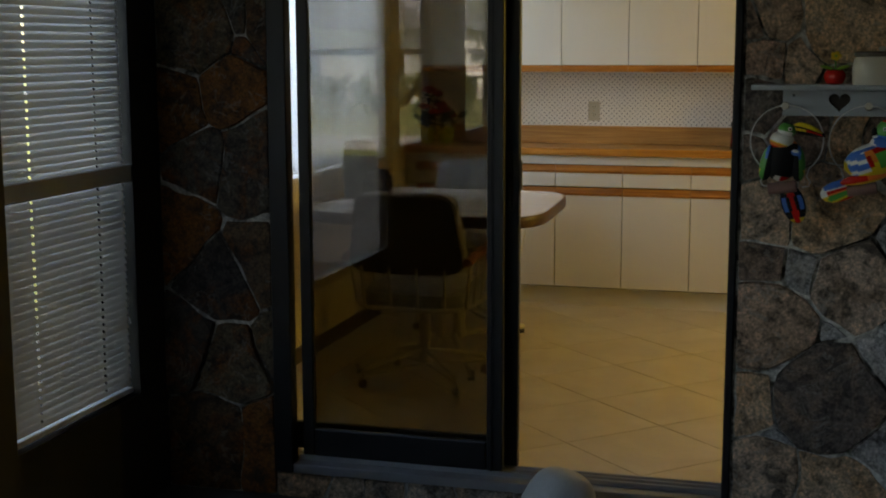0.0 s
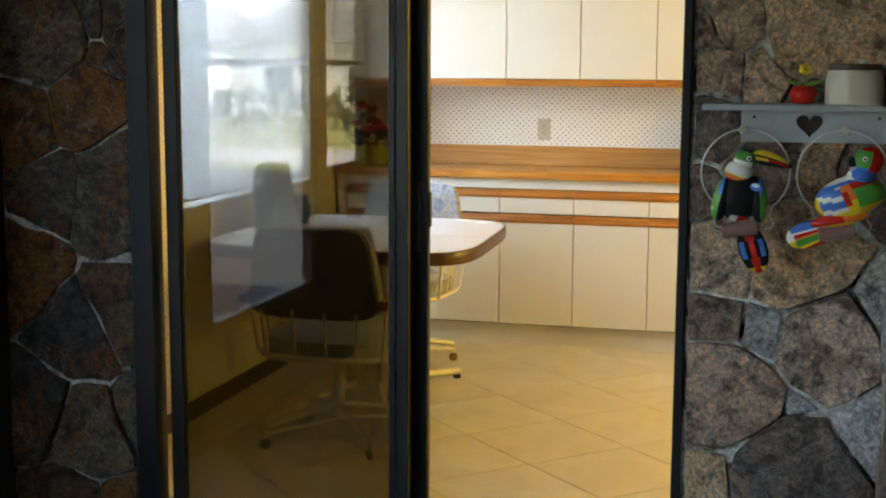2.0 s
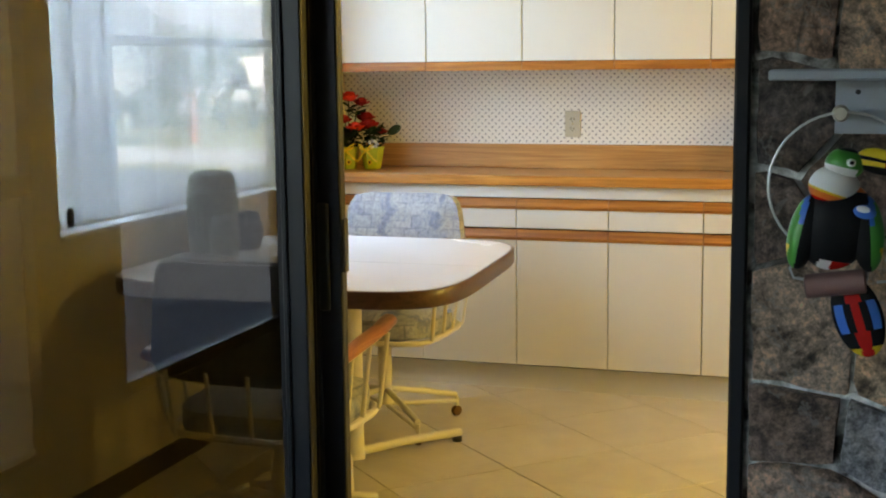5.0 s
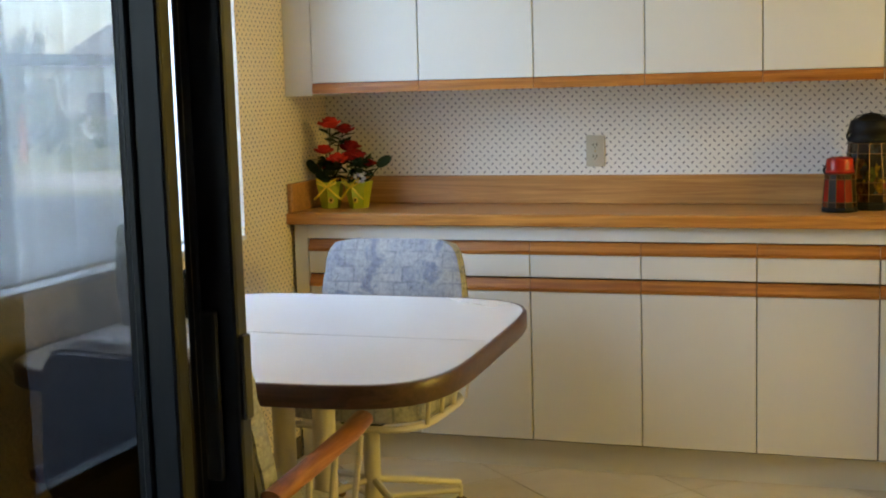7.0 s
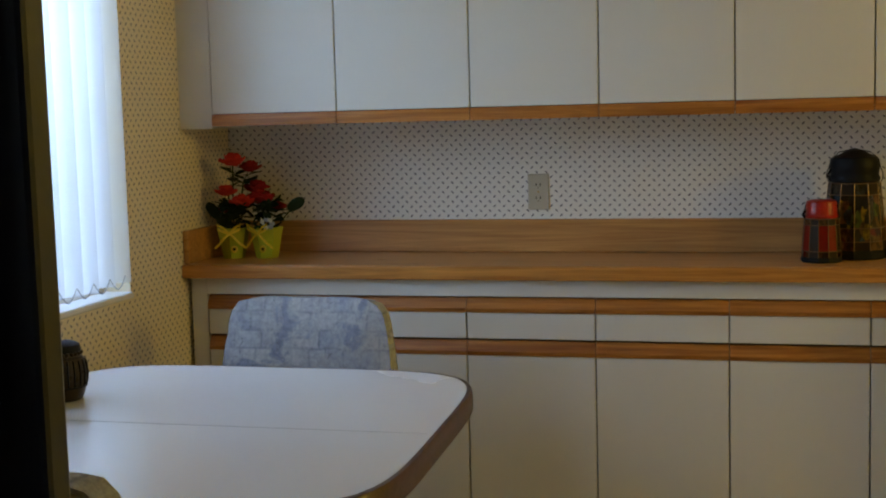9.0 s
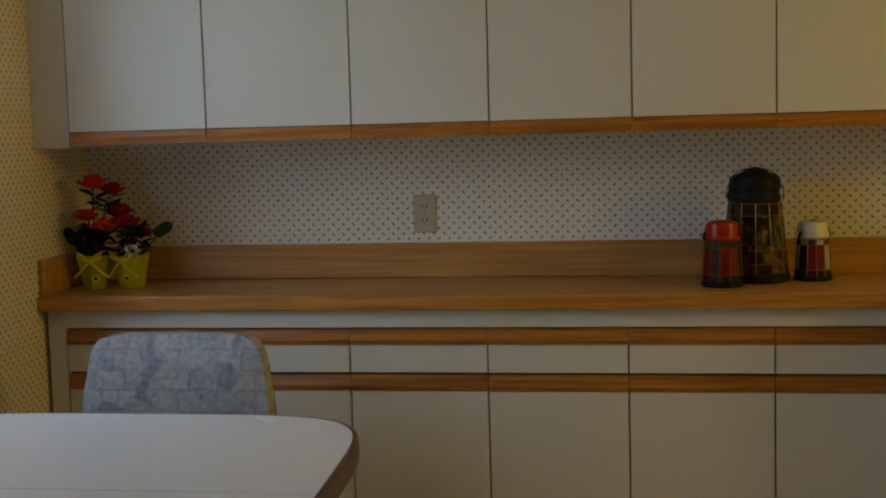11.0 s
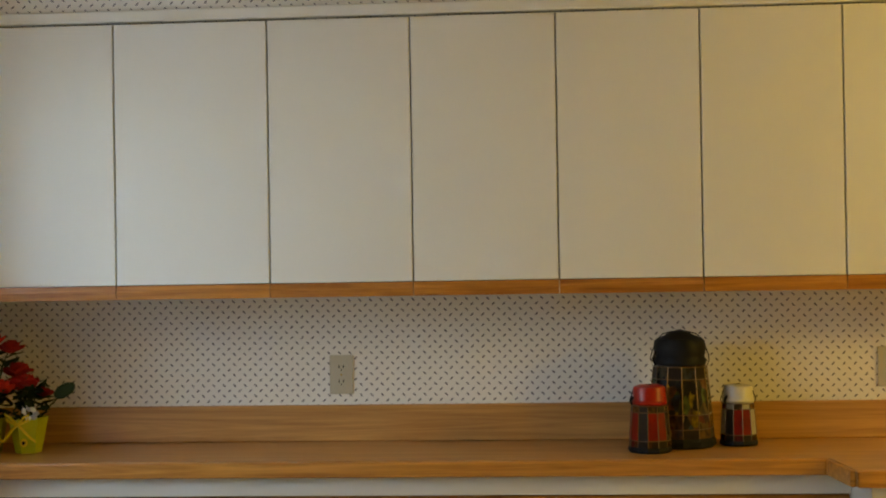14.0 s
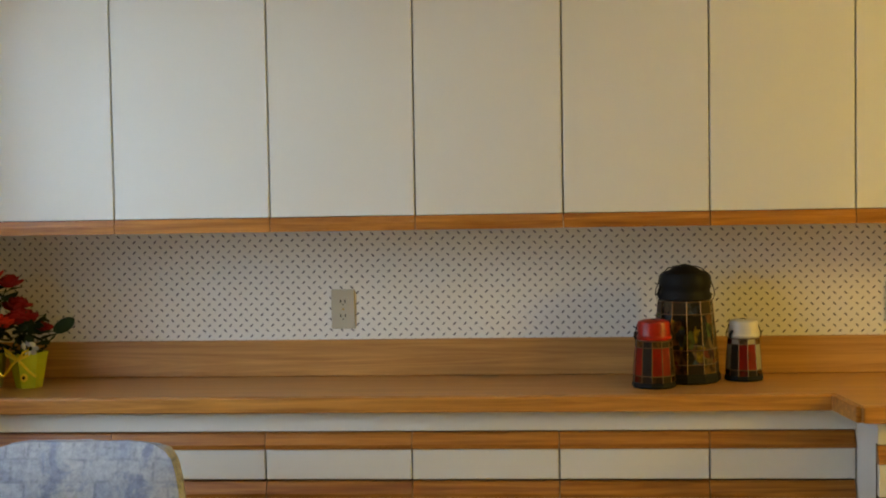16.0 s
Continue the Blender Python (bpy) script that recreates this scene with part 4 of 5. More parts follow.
def dinette_chair(m, label):
    """Facing +y. A padded seat and back on a cream tube frame, oak arms, a star base on casters."""
    c = thing("dinette_chair", m, label, "chair", "chairs round the dinette table")
    seat = cushion(0.235, 0.225, 0.055, 0.03)
    seat.transform(pose(0, 0.0, 0.41, 3))
    part("seat", seat, FABRIC, c, "floral upholstered seat", True)
    back = cushion(0.245, 0.172, 0.045, 0.012, 7)
    for v in back.verts:
        v.co.z += 0.55 * v.co.x ** 2
        v.co.x *= 1 + 0.10 * (v.co.y / 0.172)
        wave = max(0.0, 1 - abs(v.co.y + 0.075) / 0.03) * (0.5 + 0.5 * math.cos(v.co.x * 52))
        v.co.z -= 0.010 * wave if v.co.z > 0.02 else 0.0
        if abs(v.co.y) > 0.14 or abs(v.co.x) > 0.2:
            v.co += Vector((0, 0.005, 0.004)) * noise.noise(v.co * 38)
    back.transform(pose(0, -0.25, 0.702, -84))
    part("backrest", back, FABRIC, c, "floral upholstered backrest", True)
    shell = cushion(0.24, 0.168, 0.024, 0.0, 7)
    for v in shell.verts:
        v.co.z += 0.55 * v.co.x ** 2 - 0.03
        v.co.x *= 1 + 0.10 * (v.co.y / 0.168)
    shell.transform(pose(0, -0.25, 0.70, -84))
    part("back_shell", shell, VINYL, c, "dark grey vinyl back", True)
    ring = [(0.25 * math.copysign(abs(math.cos(a)) ** 0.5, math.cos(a)), 0.25 * math.copysign(abs(math.sin(a)) ** 0.5, math.sin(a)) - 0.01, 0.375) for a in (2 * math.pi * k / 32 for k in range(32))]
    part("seat_frame", tube(ring, 0.011, closed=True), CREAM_METAL, c, smooth=True)
    for s in (-1, 1):
        arm = [(s * 0.275, -0.24, 0.585), (s * 0.285, -0.1, 0.61), (s * 0.285, 0.08, 0.63), (s * 0.27, 0.2, 0.635)]
        bm = bmesh.new()
        tube(arm, 0.019, bm=bm, steps=12)
        for v in bm.verts:
            v.co.x = s * 0.28 + (v.co.x - s * 0.28) * 1.35
        part("armrest", bm, ARMWOOD, c, "varnished oak armrest", True)
        part("arm_rail", tube([(p[0] * 0.985, p[1], p[2] - 0.024) for p in arm], 0.007, steps=8), CREAM_METAL, c, smooth=True)
        for y in (-0.2, -0.08, 0.04, 0.17):
            part("spindle", tube([(s * 0.275, y, 0.59 + 0.08 * y), (s * 0.25, y * 0.9, 0.378)], 0.0075, steps=8), CREAM_METAL, c, smooth=True)
    for x in (-0.18, -0.06, 0.06, 0.18):
        part("spindle", tube([(x, -0.262, 0.372), (x * 1.05, -0.285, 0.56)], 0.0065, steps=8), CREAM_METAL, c, smooth=True)
    part("pedestal", lathe([(0.03, 0.09), (0.026, 0.13), (0.026, 0.33), (0.05, 0.345), (0.05, 0.352)], 18), CREAM_METAL, c, smooth=True)
    part("tilt_box", box((-0.07, -0.08, 0.335), (0.07, 0.08, 0.372), 0.006), RUBBER, c, "black tilt mechanism")
    for k in range(4):
        a = math.pi / 4 + k * math.pi / 2
        d = Vector((math.cos(a), math.sin(a), 0))
        leg = part("leg", tube([d * 0.02 + Vector((0, 0, 0.145)), d * 0.16 + Vector((0, 0, 0.118)), d * 0.3 + Vector((0, 0, 0.088))], 0.012, steps=8), CREAM_METAL, c, smooth=True)
        part("brace", tube([d * 0.02 + Vector((0, 0, 0.085)), d * 0.3 + Vector((0, 0, 0.062))], 0.009, steps=8), CREAM_METAL, leg, smooth=True)
        caster = lathe([(0.004, -0.011), (0.018, -0.01), (0.0215, -0.004), (0.0215, 0.004), (0.018, 0.01), (0.004, 0.011)], 14)
        caster.transform(Matrix.Translation(d * 0.302 + Vector((0, 0, 0.0225))) @ pose(0, 0, 0, 90, 0, math.degrees(a)))
        part("caster", caster, LEAD, leg, "dark worn caster", True)
        part("stem", tube([d * 0.302 + Vector((0, 0, 0.035)), d * 0.302 + Vector((0, 0, 0.08))], 0.008, steps=8), CREAM_METAL, leg)
    return c


dinette_chair(pose(-0.605, -2.255, 0.0, 0, 0, -3), "cream metal dinette chair with its upholstered back to the door")
dinette_chair(pose(-0.735, -1.02, 0.0, 0, 0, 178), "cream metal dinette chair with a floral back beside the cabinets")


# ---- canisters on the table ----
def ribbed_jar(x, y, z, r, h, label, body, lid):
    """A straight-sided ribbed jar with a beaded collar and a low domed lid."""
    j = thing("canister", (x, y, z), label, "canister", "canisters on the table")
    foot, neck = (0.9, 0.86) if h > 0.2 else (0.66, 0.7)
    wide = lambda q: 1.0 if h > 0.2 else 1 - 1.25 * (q - 0.45) ** 2 - (0.12 if q > 0.7 else 0.0)
    part("jar", lathe([(r * foot, 0), (r * wide(0.02) * 0.98, h * 0.02)] + [(r * wide(q), h * q) for q in (0.1, 0.22, 0.34, 0.46, 0.58, 0.68)] + [(r * wide(0.76) * 0.95, h * 0.76), (r * neck, h * 0.79)], 32), body, j, smooth=True)
    for k in range(22):
        a = 2 * math.pi * k / 22
        part("rib", tube([(r * wide(q) * f * math.cos(a), r * wide(q) * f * math.sin(a), h * q) for f, q in ((0.99, 0.26), (1.01, 0.3), (1.01, 0.45), (1.01, 0.6), (0.98, 0.69))], r * 0.04, steps=5), lid, j)
    for q in (0.24, 0.72):
        part("band", tube([(r * wide(q) * math.cos(a), r * wide(q) * math.sin(a), h * q) for a in (2 * math.pi * k / 28 for k in range(28))], r * 0.045, closed=True, steps=6), lid, j)
    cap = neck / 0.86
    top = part("lid", lathe([(r * cap * 0.84, h * 0.785), (r * cap * 0.95, h * 0.8), (r * cap * 0.96, h * 0.87), (r * cap * 0.88, h * 0.94), (r * cap * 0.6, h * 0.985), (r * cap * 0.2, h)], 28), lid, j, smooth=True)
    beads = bmesh.new()
    for k in range(24):
        a = 2 * math.pi * k / 24
        blob((r * cap * 0.95 * math.cos(a), r * cap * 0.95 * math.sin(a), h * 0.795), (r * 0.09, r * 0.09, r * 0.09), bm=beads, detail=(6, 4))
    part("beading", beads, body, top, smooth=True)


ribbed_jar(-1.125, -1.625, 0.7455, 0.083, 0.285, "tall sage green ribbed canister on the table", SAGE, SAGE)
ribbed_jar(-1.015, -1.76, 0.7455, 0.05, 0.15, "small sage green ribbed canister on the table", SAGE, SAGE)
ribbed_jar(-1.048, -1.52, 0.7455, 0.052, 0.135, "small dark glass ribbed canister on the table", DARKGLASS, BLACK)


# ---- canisters on the counter ----
def lantern_jar(x, y, w, h, turn, lid, panels, label):
    """A tapering twelve-sided glass jar with painted bands between lead lines, a dark foot and a lid under a wire bail."""
    j = thing("lantern_canister", pose(x, y, 0.9165, 0, 0, turn), label, "canister", "stained glass canisters")
    r, tall, n = w / 2, w > 0.15, 12
    part("base", lathe([(r * 0.99, 0), (r * 1.05, 0.004), (r * 1.04, h * 0.06), (r * 0.99, h * 0.085)], n), BLACK, j)
    z0, z1, rb, rt = h * 0.085, h * 0.70, r * 0.98, r * (0.79 if tall else 0.84)
    cuts = (0.0, 0.13, 0.33, 0.82, 0.99) if tall else (0.0, 0.16, 0.84, 0.99)
    at = lambda f: rb + (rt - rb) * f ** 1.25
    part("glass_body", lathe([(at(f) * 0.985, z0 + (z1 - z0) * f) for f in (0, 0.25, 0.5, 0.75, 1)], n), DARKGLASS, j)
    for b, (f0, f1) in enumerate(zip(cuts, cuts[1:])):
        for k in range(n):
            a0, a1 = (2 * math.pi * (i + 0.5) / n for i in (k, k + 1))
            bm = bmesh.new()
            q = [bm.verts.new((at(f) * math.cos(a), at(f) * math.sin(a), z0 + (z1 - z0) * f)) for f, a in ((f0, a0 + 0.02), (f0, a1 - 0.02), (f1 - 0.01, a1 - 0.02), (f1 - 0.01, a0 + 0.02))]
            bm.faces.new(q)
            bmesh.ops.solidify(bm, geom=bm.faces[:], thickness=0.0012)
            row = panels[b]
            part("painted_panel", bm, row[k % len(row)], j)
        q = at(f1) * 1.004
        part("band", tube([(q * math.cos(a), q * math.sin(a), z0 + (z1 - z0) * f1) for a in (2 * math.pi * (k + 0.5) / n for k in range(n))], 0.0014, steps=5, closed=True), LEAD, j)
    for k in range(n):
        a = 2 * math.pi * (k + 0.5) / n
        part("lead_line", tube([(at(f) * 1.003 * math.cos(a), at(f) * 1.003 * math.sin(a), z0 + (z1 - z0) * f) for f in (0, 0.3, 0.6, 1)], 0.0013, steps=5), LEAD, j)
    ring = [(rt * 0.9, z1), (rt * 0.99, z1 + h * 0.012), (rt * 1.01, h * 0.74), (rt * 0.95, h * 0.765)]
    dome = [(rt * 0.93, h * 0.785), (rt * 0.98, h * 0.81), (rt * 0.97, h * 0.88), (rt * 0.88, h * 0.93), (rt * 0.6, h * 0.955), (rt * 0.36, h * 0.985), (rt * 0.16, h)] if tall else [(rt * 0.93, h * 0.79), (rt * 0.92, h * 0.93), (rt * 0.86, h * 0.975), (rt * 0.6, h)]
    top = part("lid", lathe(ring + dome, 20), lid, j, smooth=True)
    hook = math.radians(-20)
    for side in (-1, 1):
        c, q = math.cos(hook) * side, math.sin(hook) * side
        bail = [(rt * f * c, rt * f * q, h * z) for f, z in ((1.03, 0.7), (1.1, 0.745), (1.08, 0.79), (0.99, 0.84), (0.93, 0.91), (0.6, 0.975), (0.0, 1.006))]
        part("bail_wire", tube(bail, 0.0016, steps=5), BLACK, top, "black wire bail")
    clasp = tube([(-rt * 0.98, -0.004, h * 0.71), (-rt * 1.1, -0.012, h * 0.76), (-rt * 1.0, -0.016, h * 0.83)], 0.004, steps=6)
    part("clasp", clasp, BLACK, top)


SCENE_ROWS = ((DARKGLASS, PAINTED_EARTH), (PAINTED_EARTH, PAINTED_EARTH, PAINTED_SCENE), (PAINTED_SCENE,), (PAINTED_SKY, DARKGLASS))
RED_ROWS = ((PAINTED_EARTH, DARKGLASS), (DULLRED, DARKGLASS, DULLRED), (PAINTED_EARTH, DARKGLASS))
lantern_jar(0.731, -0.145, 0.182, 0.315, 12, BLACK, SCENE_ROWS, "large painted glass canister with black lid on the counter")
lantern_jar(0.636, -0.255, 0.112, 0.178, 5, DULLRED, RED_ROWS, "small painted glass canister with a red lid")
lantern_jar(0.889, -0.135, 0.102, 0.165, 20, STONEWARE, ((DARKGLASS, PAINTED_EARTH), (DULLRED, STONEWARE, DARKGLASS, DULLRED), (STONEWARE, PAINTED_EARTH)), "small painted glass canister with a cream lid")


# ---- silk flowers ----
def flower_pot(x, y, turn, flowers, seed, label):
    rng = random.Random(seed)
    p = thing("flower_pot", pose(x, y, 0.9165, 0, 0, turn), label, "potted flowers", "silk flowers on the counter")
    pot = part("pot", lathe([(0.034, 0), (0.036, 0.003), (0.052, 0.088), (0.055, 0.1), (0.05, 0.098), (0.046, 0.085)], 6), LIME, p, "lime yellow wrapped pot")
    for s in (-1, 1):
        loop = [(0.002 * s, -0.05, 0.084), (s * 0.02, -0.058, 0.103), (s * 0.038, -0.056, 0.112), (s * 0.034, -0.056, 0.096), (s * 0.004, -0.052, 0.083)]
        band = [(0.0, -0.05, 0.084), (s * 0.018, -0.052, 0.068), (s * 0.034, -0.046, 0.05), (s * 0.05, -0.036, 0.036)]
        for line in (loop, band):
            strip = tube(line, 0.0042, steps=6)
            for v in strip.verts:
                v.co.y = -0.052 + (v.co.y + 0.052) * 0.6
            part("ribbon", strip, RIBBON, pot, "yellow ribbon", True)
    part("flower_print", lathe([(0.012, 0), (0.012, 0.001)], 10), YELLOW, pot).matrix_local = pose(0.012, -0.041, 0.032, 82)
    part("print_centre", lathe([(0.005, 0), (0.005, 0.001)], 8), BLACK, pot).matrix_local = pose(0.012, -0.0425, 0.032, 82)
    part("moss", blob((0, 0, 0.09), (0.044, 0.044, 0.018)), LEAF, p)
    foliage = bmesh.new()
    for k in range(46):
        a, rr = rng.uniform(0, 6.28), rng.uniform(0.01, 0.062)
        blob((rr * math.cos(a), rr * math.sin(a), rng.uniform(0.1, 0.19)), (0.017, 0.009, 0.003), (rng.uniform(-60, 60), rng.uniform(-60, 60), math.degrees(a)), bm=foliage, detail=(6, 4))
    part("foliage", foliage, LEAF, p, "small dark green leaves", True)
    for fx, fy, fz, size, mat in flowers:
        stem = part("stem", tube([(fx * 0.2, fy * 0.2, 0.09), (fx * 0.6, fy * 0.5, 0.09 + fz * 0.5), (fx, fy, fz)], 0.0028, steps=5), LEAF, p)
        bm = bmesh.new()
        for ring, count, tilt in ((0.25, 4, 75), (0.55, 6, 55), (0.9, 8, 28)):
            for k in range(count):
                a = 2 * math.pi * (k + ring) / count
                at = Vector((fx, fy, fz)) + Vector((math.cos(a), math.sin(a), 0)) * size * ring * 0.62 + Vector((0, 0, -size * ring * 0.25))
                blob(at, (size * 0.46, size * 0.4, size * 0.09), (rng.uniform(-35, 35), -tilt + rng.uniform(-22, 22), math.degrees(a) + rng.uniform(-25, 25)), bm=bm, detail=(8, 5))
        part("rose", bm, mat, stem, smooth=True)
        for k in range(9):
            a, q = rng.uniform(0, 6.28), rng.uniform(0.3, 0.85)
            base = Vector((fx * q, fy * q, 0.09 + (fz - 0.09) * q))
            tip = base + Vector((math.cos(a), math.sin(a), rng.uniform(-0.2, 0.5))) * rng.uniform(0.045, 0.075)
            side = (tip - base).cross(Vector((0, 0, 1))).normalized() * 0.021
            mid = (base + tip) / 2
            bm = bmesh.new()
            vs = [bm.verts.new(v) for v in (base, mid + side + Vector((0, 0, 0.004)), tip, mid - side + Vector((0, 0, 0.004)), mid)]
            for i, j2 in ((0, 1), (1, 2), (2, 3), (3, 0)):
                bm.faces.new((vs[i], vs[j2], vs[4]))
            part("leaf", bm, LEAF, stem)


flower_pot(-1.195, -0.205, 8, [(0.015, -0.03, 0.325, 0.05, CORAL), (0.06, 0.02, 0.30, 0.042, ROSE), (-0.015, -0.02, 0.225, 0.042, CORAL), (0.045, -0.05, 0.195, 0.045, CORAL), (-0.03, 0.03, 0.16, 0.03, ROSE)], 3, "lime pot of red silk roses on the counter")
flower_pot(-1.085, -0.195, -12, [(-0.01, -0.01, 0.205, 0.05, ROSE), (-0.05, 0.03, 0.235, 0.045, ROSE), (0.03, 0.03, 0.17, 0.03, ROSE)], 5, "lime pot with a yellow ribbon and red silk flowers")
leafy = thing("leaf_spray", (-1.06, -0.20, 1.0), "dark green silk leaves beside the roses", "silk leaves")
for k, (dx, dz, a) in enumerate(((0.085, 0.09, 30), (-0.02, 0.1, 110), (-0.16, 0.03, 150), (-0.2, 0.07, 130))):
    part("leaf", blob((dx, -0.01, dz), (0.036, 0.006, 0.019), (0, -a, 0), detail=(10, 6)), LEAF, leafy, smooth=True)
    part("stem", tube([(0.0, 0.0, 0.0), (dx * 0.5, 0.0, dz * 0.55), (dx, -0.008, dz)], 0.0022, steps=5), LEAF, leafy)


sprig = thing("flower_sprig", (-1.065, -0.235, 1.012), "small pale blue and white silk blossoms in the pot", "silk flowers")
for k in range(7):
    a = 2 * math.pi * k / 7
    part("petal", blob((0.017 * math.cos(a), -0.004 * (k % 2), 0.018 + 0.014 * math.sin(a)), (0.010, 0.004, 0.007), (0, 30 * k, 0), detail=(8, 6)), WHITE if k % 2 else PALE_BLUE, sprig, smooth=True)
part("stem", tube([(0, 0.005, -0.01), (0, 0.003, 0.016)], 0.002, steps=5), LEAF, sprig)


# ---- shelf on the stone wall ----
SY = YS - 0.03
SHELF_Z = 1.349


def heart(scale, n=36):
    out = []
    for k in range(n):
        t = 2 * math.pi * k / n
        out.append((scale * 16 * math.sin(t) ** 3 / 16, scale * (13 * math.cos(t) - 5 * math.cos(2 * t) - 2 * math.cos(3 * t) - math.cos(4 * t)) / 16))
    return out


def peg_shelf():
    s = thing("peg_shelf", (1.10, SY, SHELF_Z), "grey-blue painted wooden peg shelf with a heart cut-out", "shelf")
    part("top_board", box((-0.255, -0.115, 0.0), (0.25, 0.0, 0.016), 0.003), GREY_PAINT, s)
    hs, cz = 0.032, -0.036
    board = bmesh.new()
    inner = [(x + 0.005, z + cz) for x, z in heart(hs)]
    n = len(inner)
    x0, x1, z0, z1 = -0.162, 0.205, -0.08, -0.001

    def outer(p):
        dx, dz = p[0] - 0.005, p[1] - cz
        k = min((x1 - 0.005) / dx if dx > 1e-9 else 1e9, (x0 - 0.005) / dx if dx < -1e-9 else 1e9, (z1 - cz) / dz if dz > 1e-9 else 1e9, (z0 - cz) / dz if dz < -1e-9 else 1e9)
        return (0.005 + dx * k, cz + dz * k)

    inner += [inner[0]]
    rim = [outer(p) for p in inner[:-1]]
    for c in ((x0, z0), (x1, z0), (x1, z1), (x0, z1)):
        i = min(range(n), key=lambda q: math.hypot(rim[q][0] - c[0], rim[q][1] - c[1]))
        rim[i] = c
    fr = [[board.verts.new((p[0], y, p[1])) for p in line] for y in (-0.034, -0.018) for line in (inner[:-1], rim)]
    for i in range(n):
        j = (i + 1) % n
        board.faces.new((fr[0][i], fr[0][j], fr[1][j], fr[1][i]))
        board.faces.new((fr[2][i], fr[3][i], fr[3][j], fr[2][j]))
        board.faces.new((fr[0][i], fr[2][i], fr[2][j], fr[0][j]))
        board.faces.new((fr[1][i], fr[1][j], fr[3][j], fr[3][i]))
    part("back_board", board, GREY_PAINT, s)
    # dark sheet for the shade seen through the heart
    part("backing", box((-0.155, -0.0175, -0.078), (0.198, 0.0, -0.002)), SHADOW_GAP, s)
    for x in (-0.153, 0.089):
        peg = lathe([(0.006, 0.0), (0.006, 0.04), (0.0115, 0.045), (0.0125, 0.052), (0.009, 0.058)], 14)
        peg.transform(pose(x, -0.03, -0.048, 90))
        part("peg", peg, STONEWARE, s, "cream wooden peg", True)
    for x in (-0.13, 0.17):
        hole = lathe([(0.004, 0.0), (0.004, 0.001)], 10)
        hole.transform(pose(x, -0.034, -0.018, 90))
        part("screw_hole", hole, BLACK_SLOT, s)


peg_shelf()


def apple_ornament():
    a = thing("apple_ornament", (1.087, SY - 0.065, SHELF_Z + 0.016), "glossy red apple ornament with leaves and a yellow flower", "ornament")
    part("apple", lathe([(0.012, 0.0), (0.024, 0.003), (0.033, 0.02), (0.032, 0.034), (0.024, 0.044), (0.01, 0.046), (0.004, 0.042)], 24), RED, a, smooth=True)
    part("stem", tube([(0, 0, 0.042), (0.002, 0, 0.062), (0, 0, 0.08)], 0.002, steps=6), GREEN, a)
    for s in (-1, 1):
        part("leaf", blob((s * 0.024, -0.004, 0.052), (0.021, 0.009, 0.005), (0, -s * 14, 0), detail=(10, 6)), BRIGHT_LEAF, a, smooth=True)
    fl = part("flower", bmesh.new(), YELLOW, a)
    for k in range(5):
        t = 2 * math.pi * k / 5
        part("petal", blob((0.002 + 0.009 * math.cos(t), -0.004, 0.086 + 0.008 * math.sin(t)), (0.008, 0.003, 0.007), detail=(8, 6)), YELLOW, fl, smooth=True)
    part("flower_centre", blob((0.002, -0.008, 0.086), (0.004, 0.003, 0.004), detail=(8, 6)), BRIGHT_LEAF, fl, smooth=True)


apple_ornament()


def crock():
    c = thing("crock", (1.206, SY - 0.065, SHELF_Z + 0.016), "cream stoneware crock with a dark wooden lid", "crock")
    part("body", lathe([(0.066, 0.0), (0.068, 0.004), (0.069, 0.05), (0.064, 0.078), (0.06, 0.084)], 32, squash=0.72), STONEWARE, c, smooth=True)
    part("lid", lathe([(0.06, 0.084), (0.065, 0.086), (0.065, 0.096), (0.061, 0.099)], 32, squash=0.72), DARKWOOD, c, "dark wooden lid", True)
    part("knob", lathe([(0.006, 0.099), (0.011, 0.105), (0.011, 0.11), (0.004, 0.114)], 14, centre=(0.015, 0, 0)), STONEWARE, c, smooth=True)


crock()


def bird_hoop(x, top, bird, label):
    """A painted wooden bird ornament on a perch inside a wire hoop, hung from a peg."""
    h = thing("bird_ornament", (x, SY - 0.085, top), label, "ornament", "hanging bird ornaments")
    r = 0.108
    pts = [(r * math.sin(a), 0, -r + r * math.cos(a)) for a in (math.radians(d) for d in range(-140, 141, 8))]
    lo = -0.232
    ends = [(-0.05, 0, lo - 0.016), (-0.068, 0, lo - 0.014), (-0.074, 0, lo + 0.0), (-0.062, 0, lo + 0.016)]
    part("hoop", tube(ends + pts + [(-p[0], p[1], p[2]) for p in reversed(ends)], 0.0023, steps=6), WIRE, h, "silver wire hoop", True)
    perch = lathe([(0.015, -0.043), (0.018, -0.041), (0.018, 0.041), (0.015, 0.043)], 14)
    perch.transform(pose(-0.008, -0.028, lo - 0.016, 0, 82, 0))
    part("perch", perch, MAUVE, h, "mauve-brown wooden perch", True)
    body = bird()
    for v in body.verts:
        v.co.x *= 1.16
        v.co.z += lo
    part("bird", body, [BLACK, GREEN, WHITE, ORANGE, YELLOW, BLUE, RED], h, "painted carved wooden bird", True)


BK, GN, WH, ORN, YL, BL, RD = range(7)


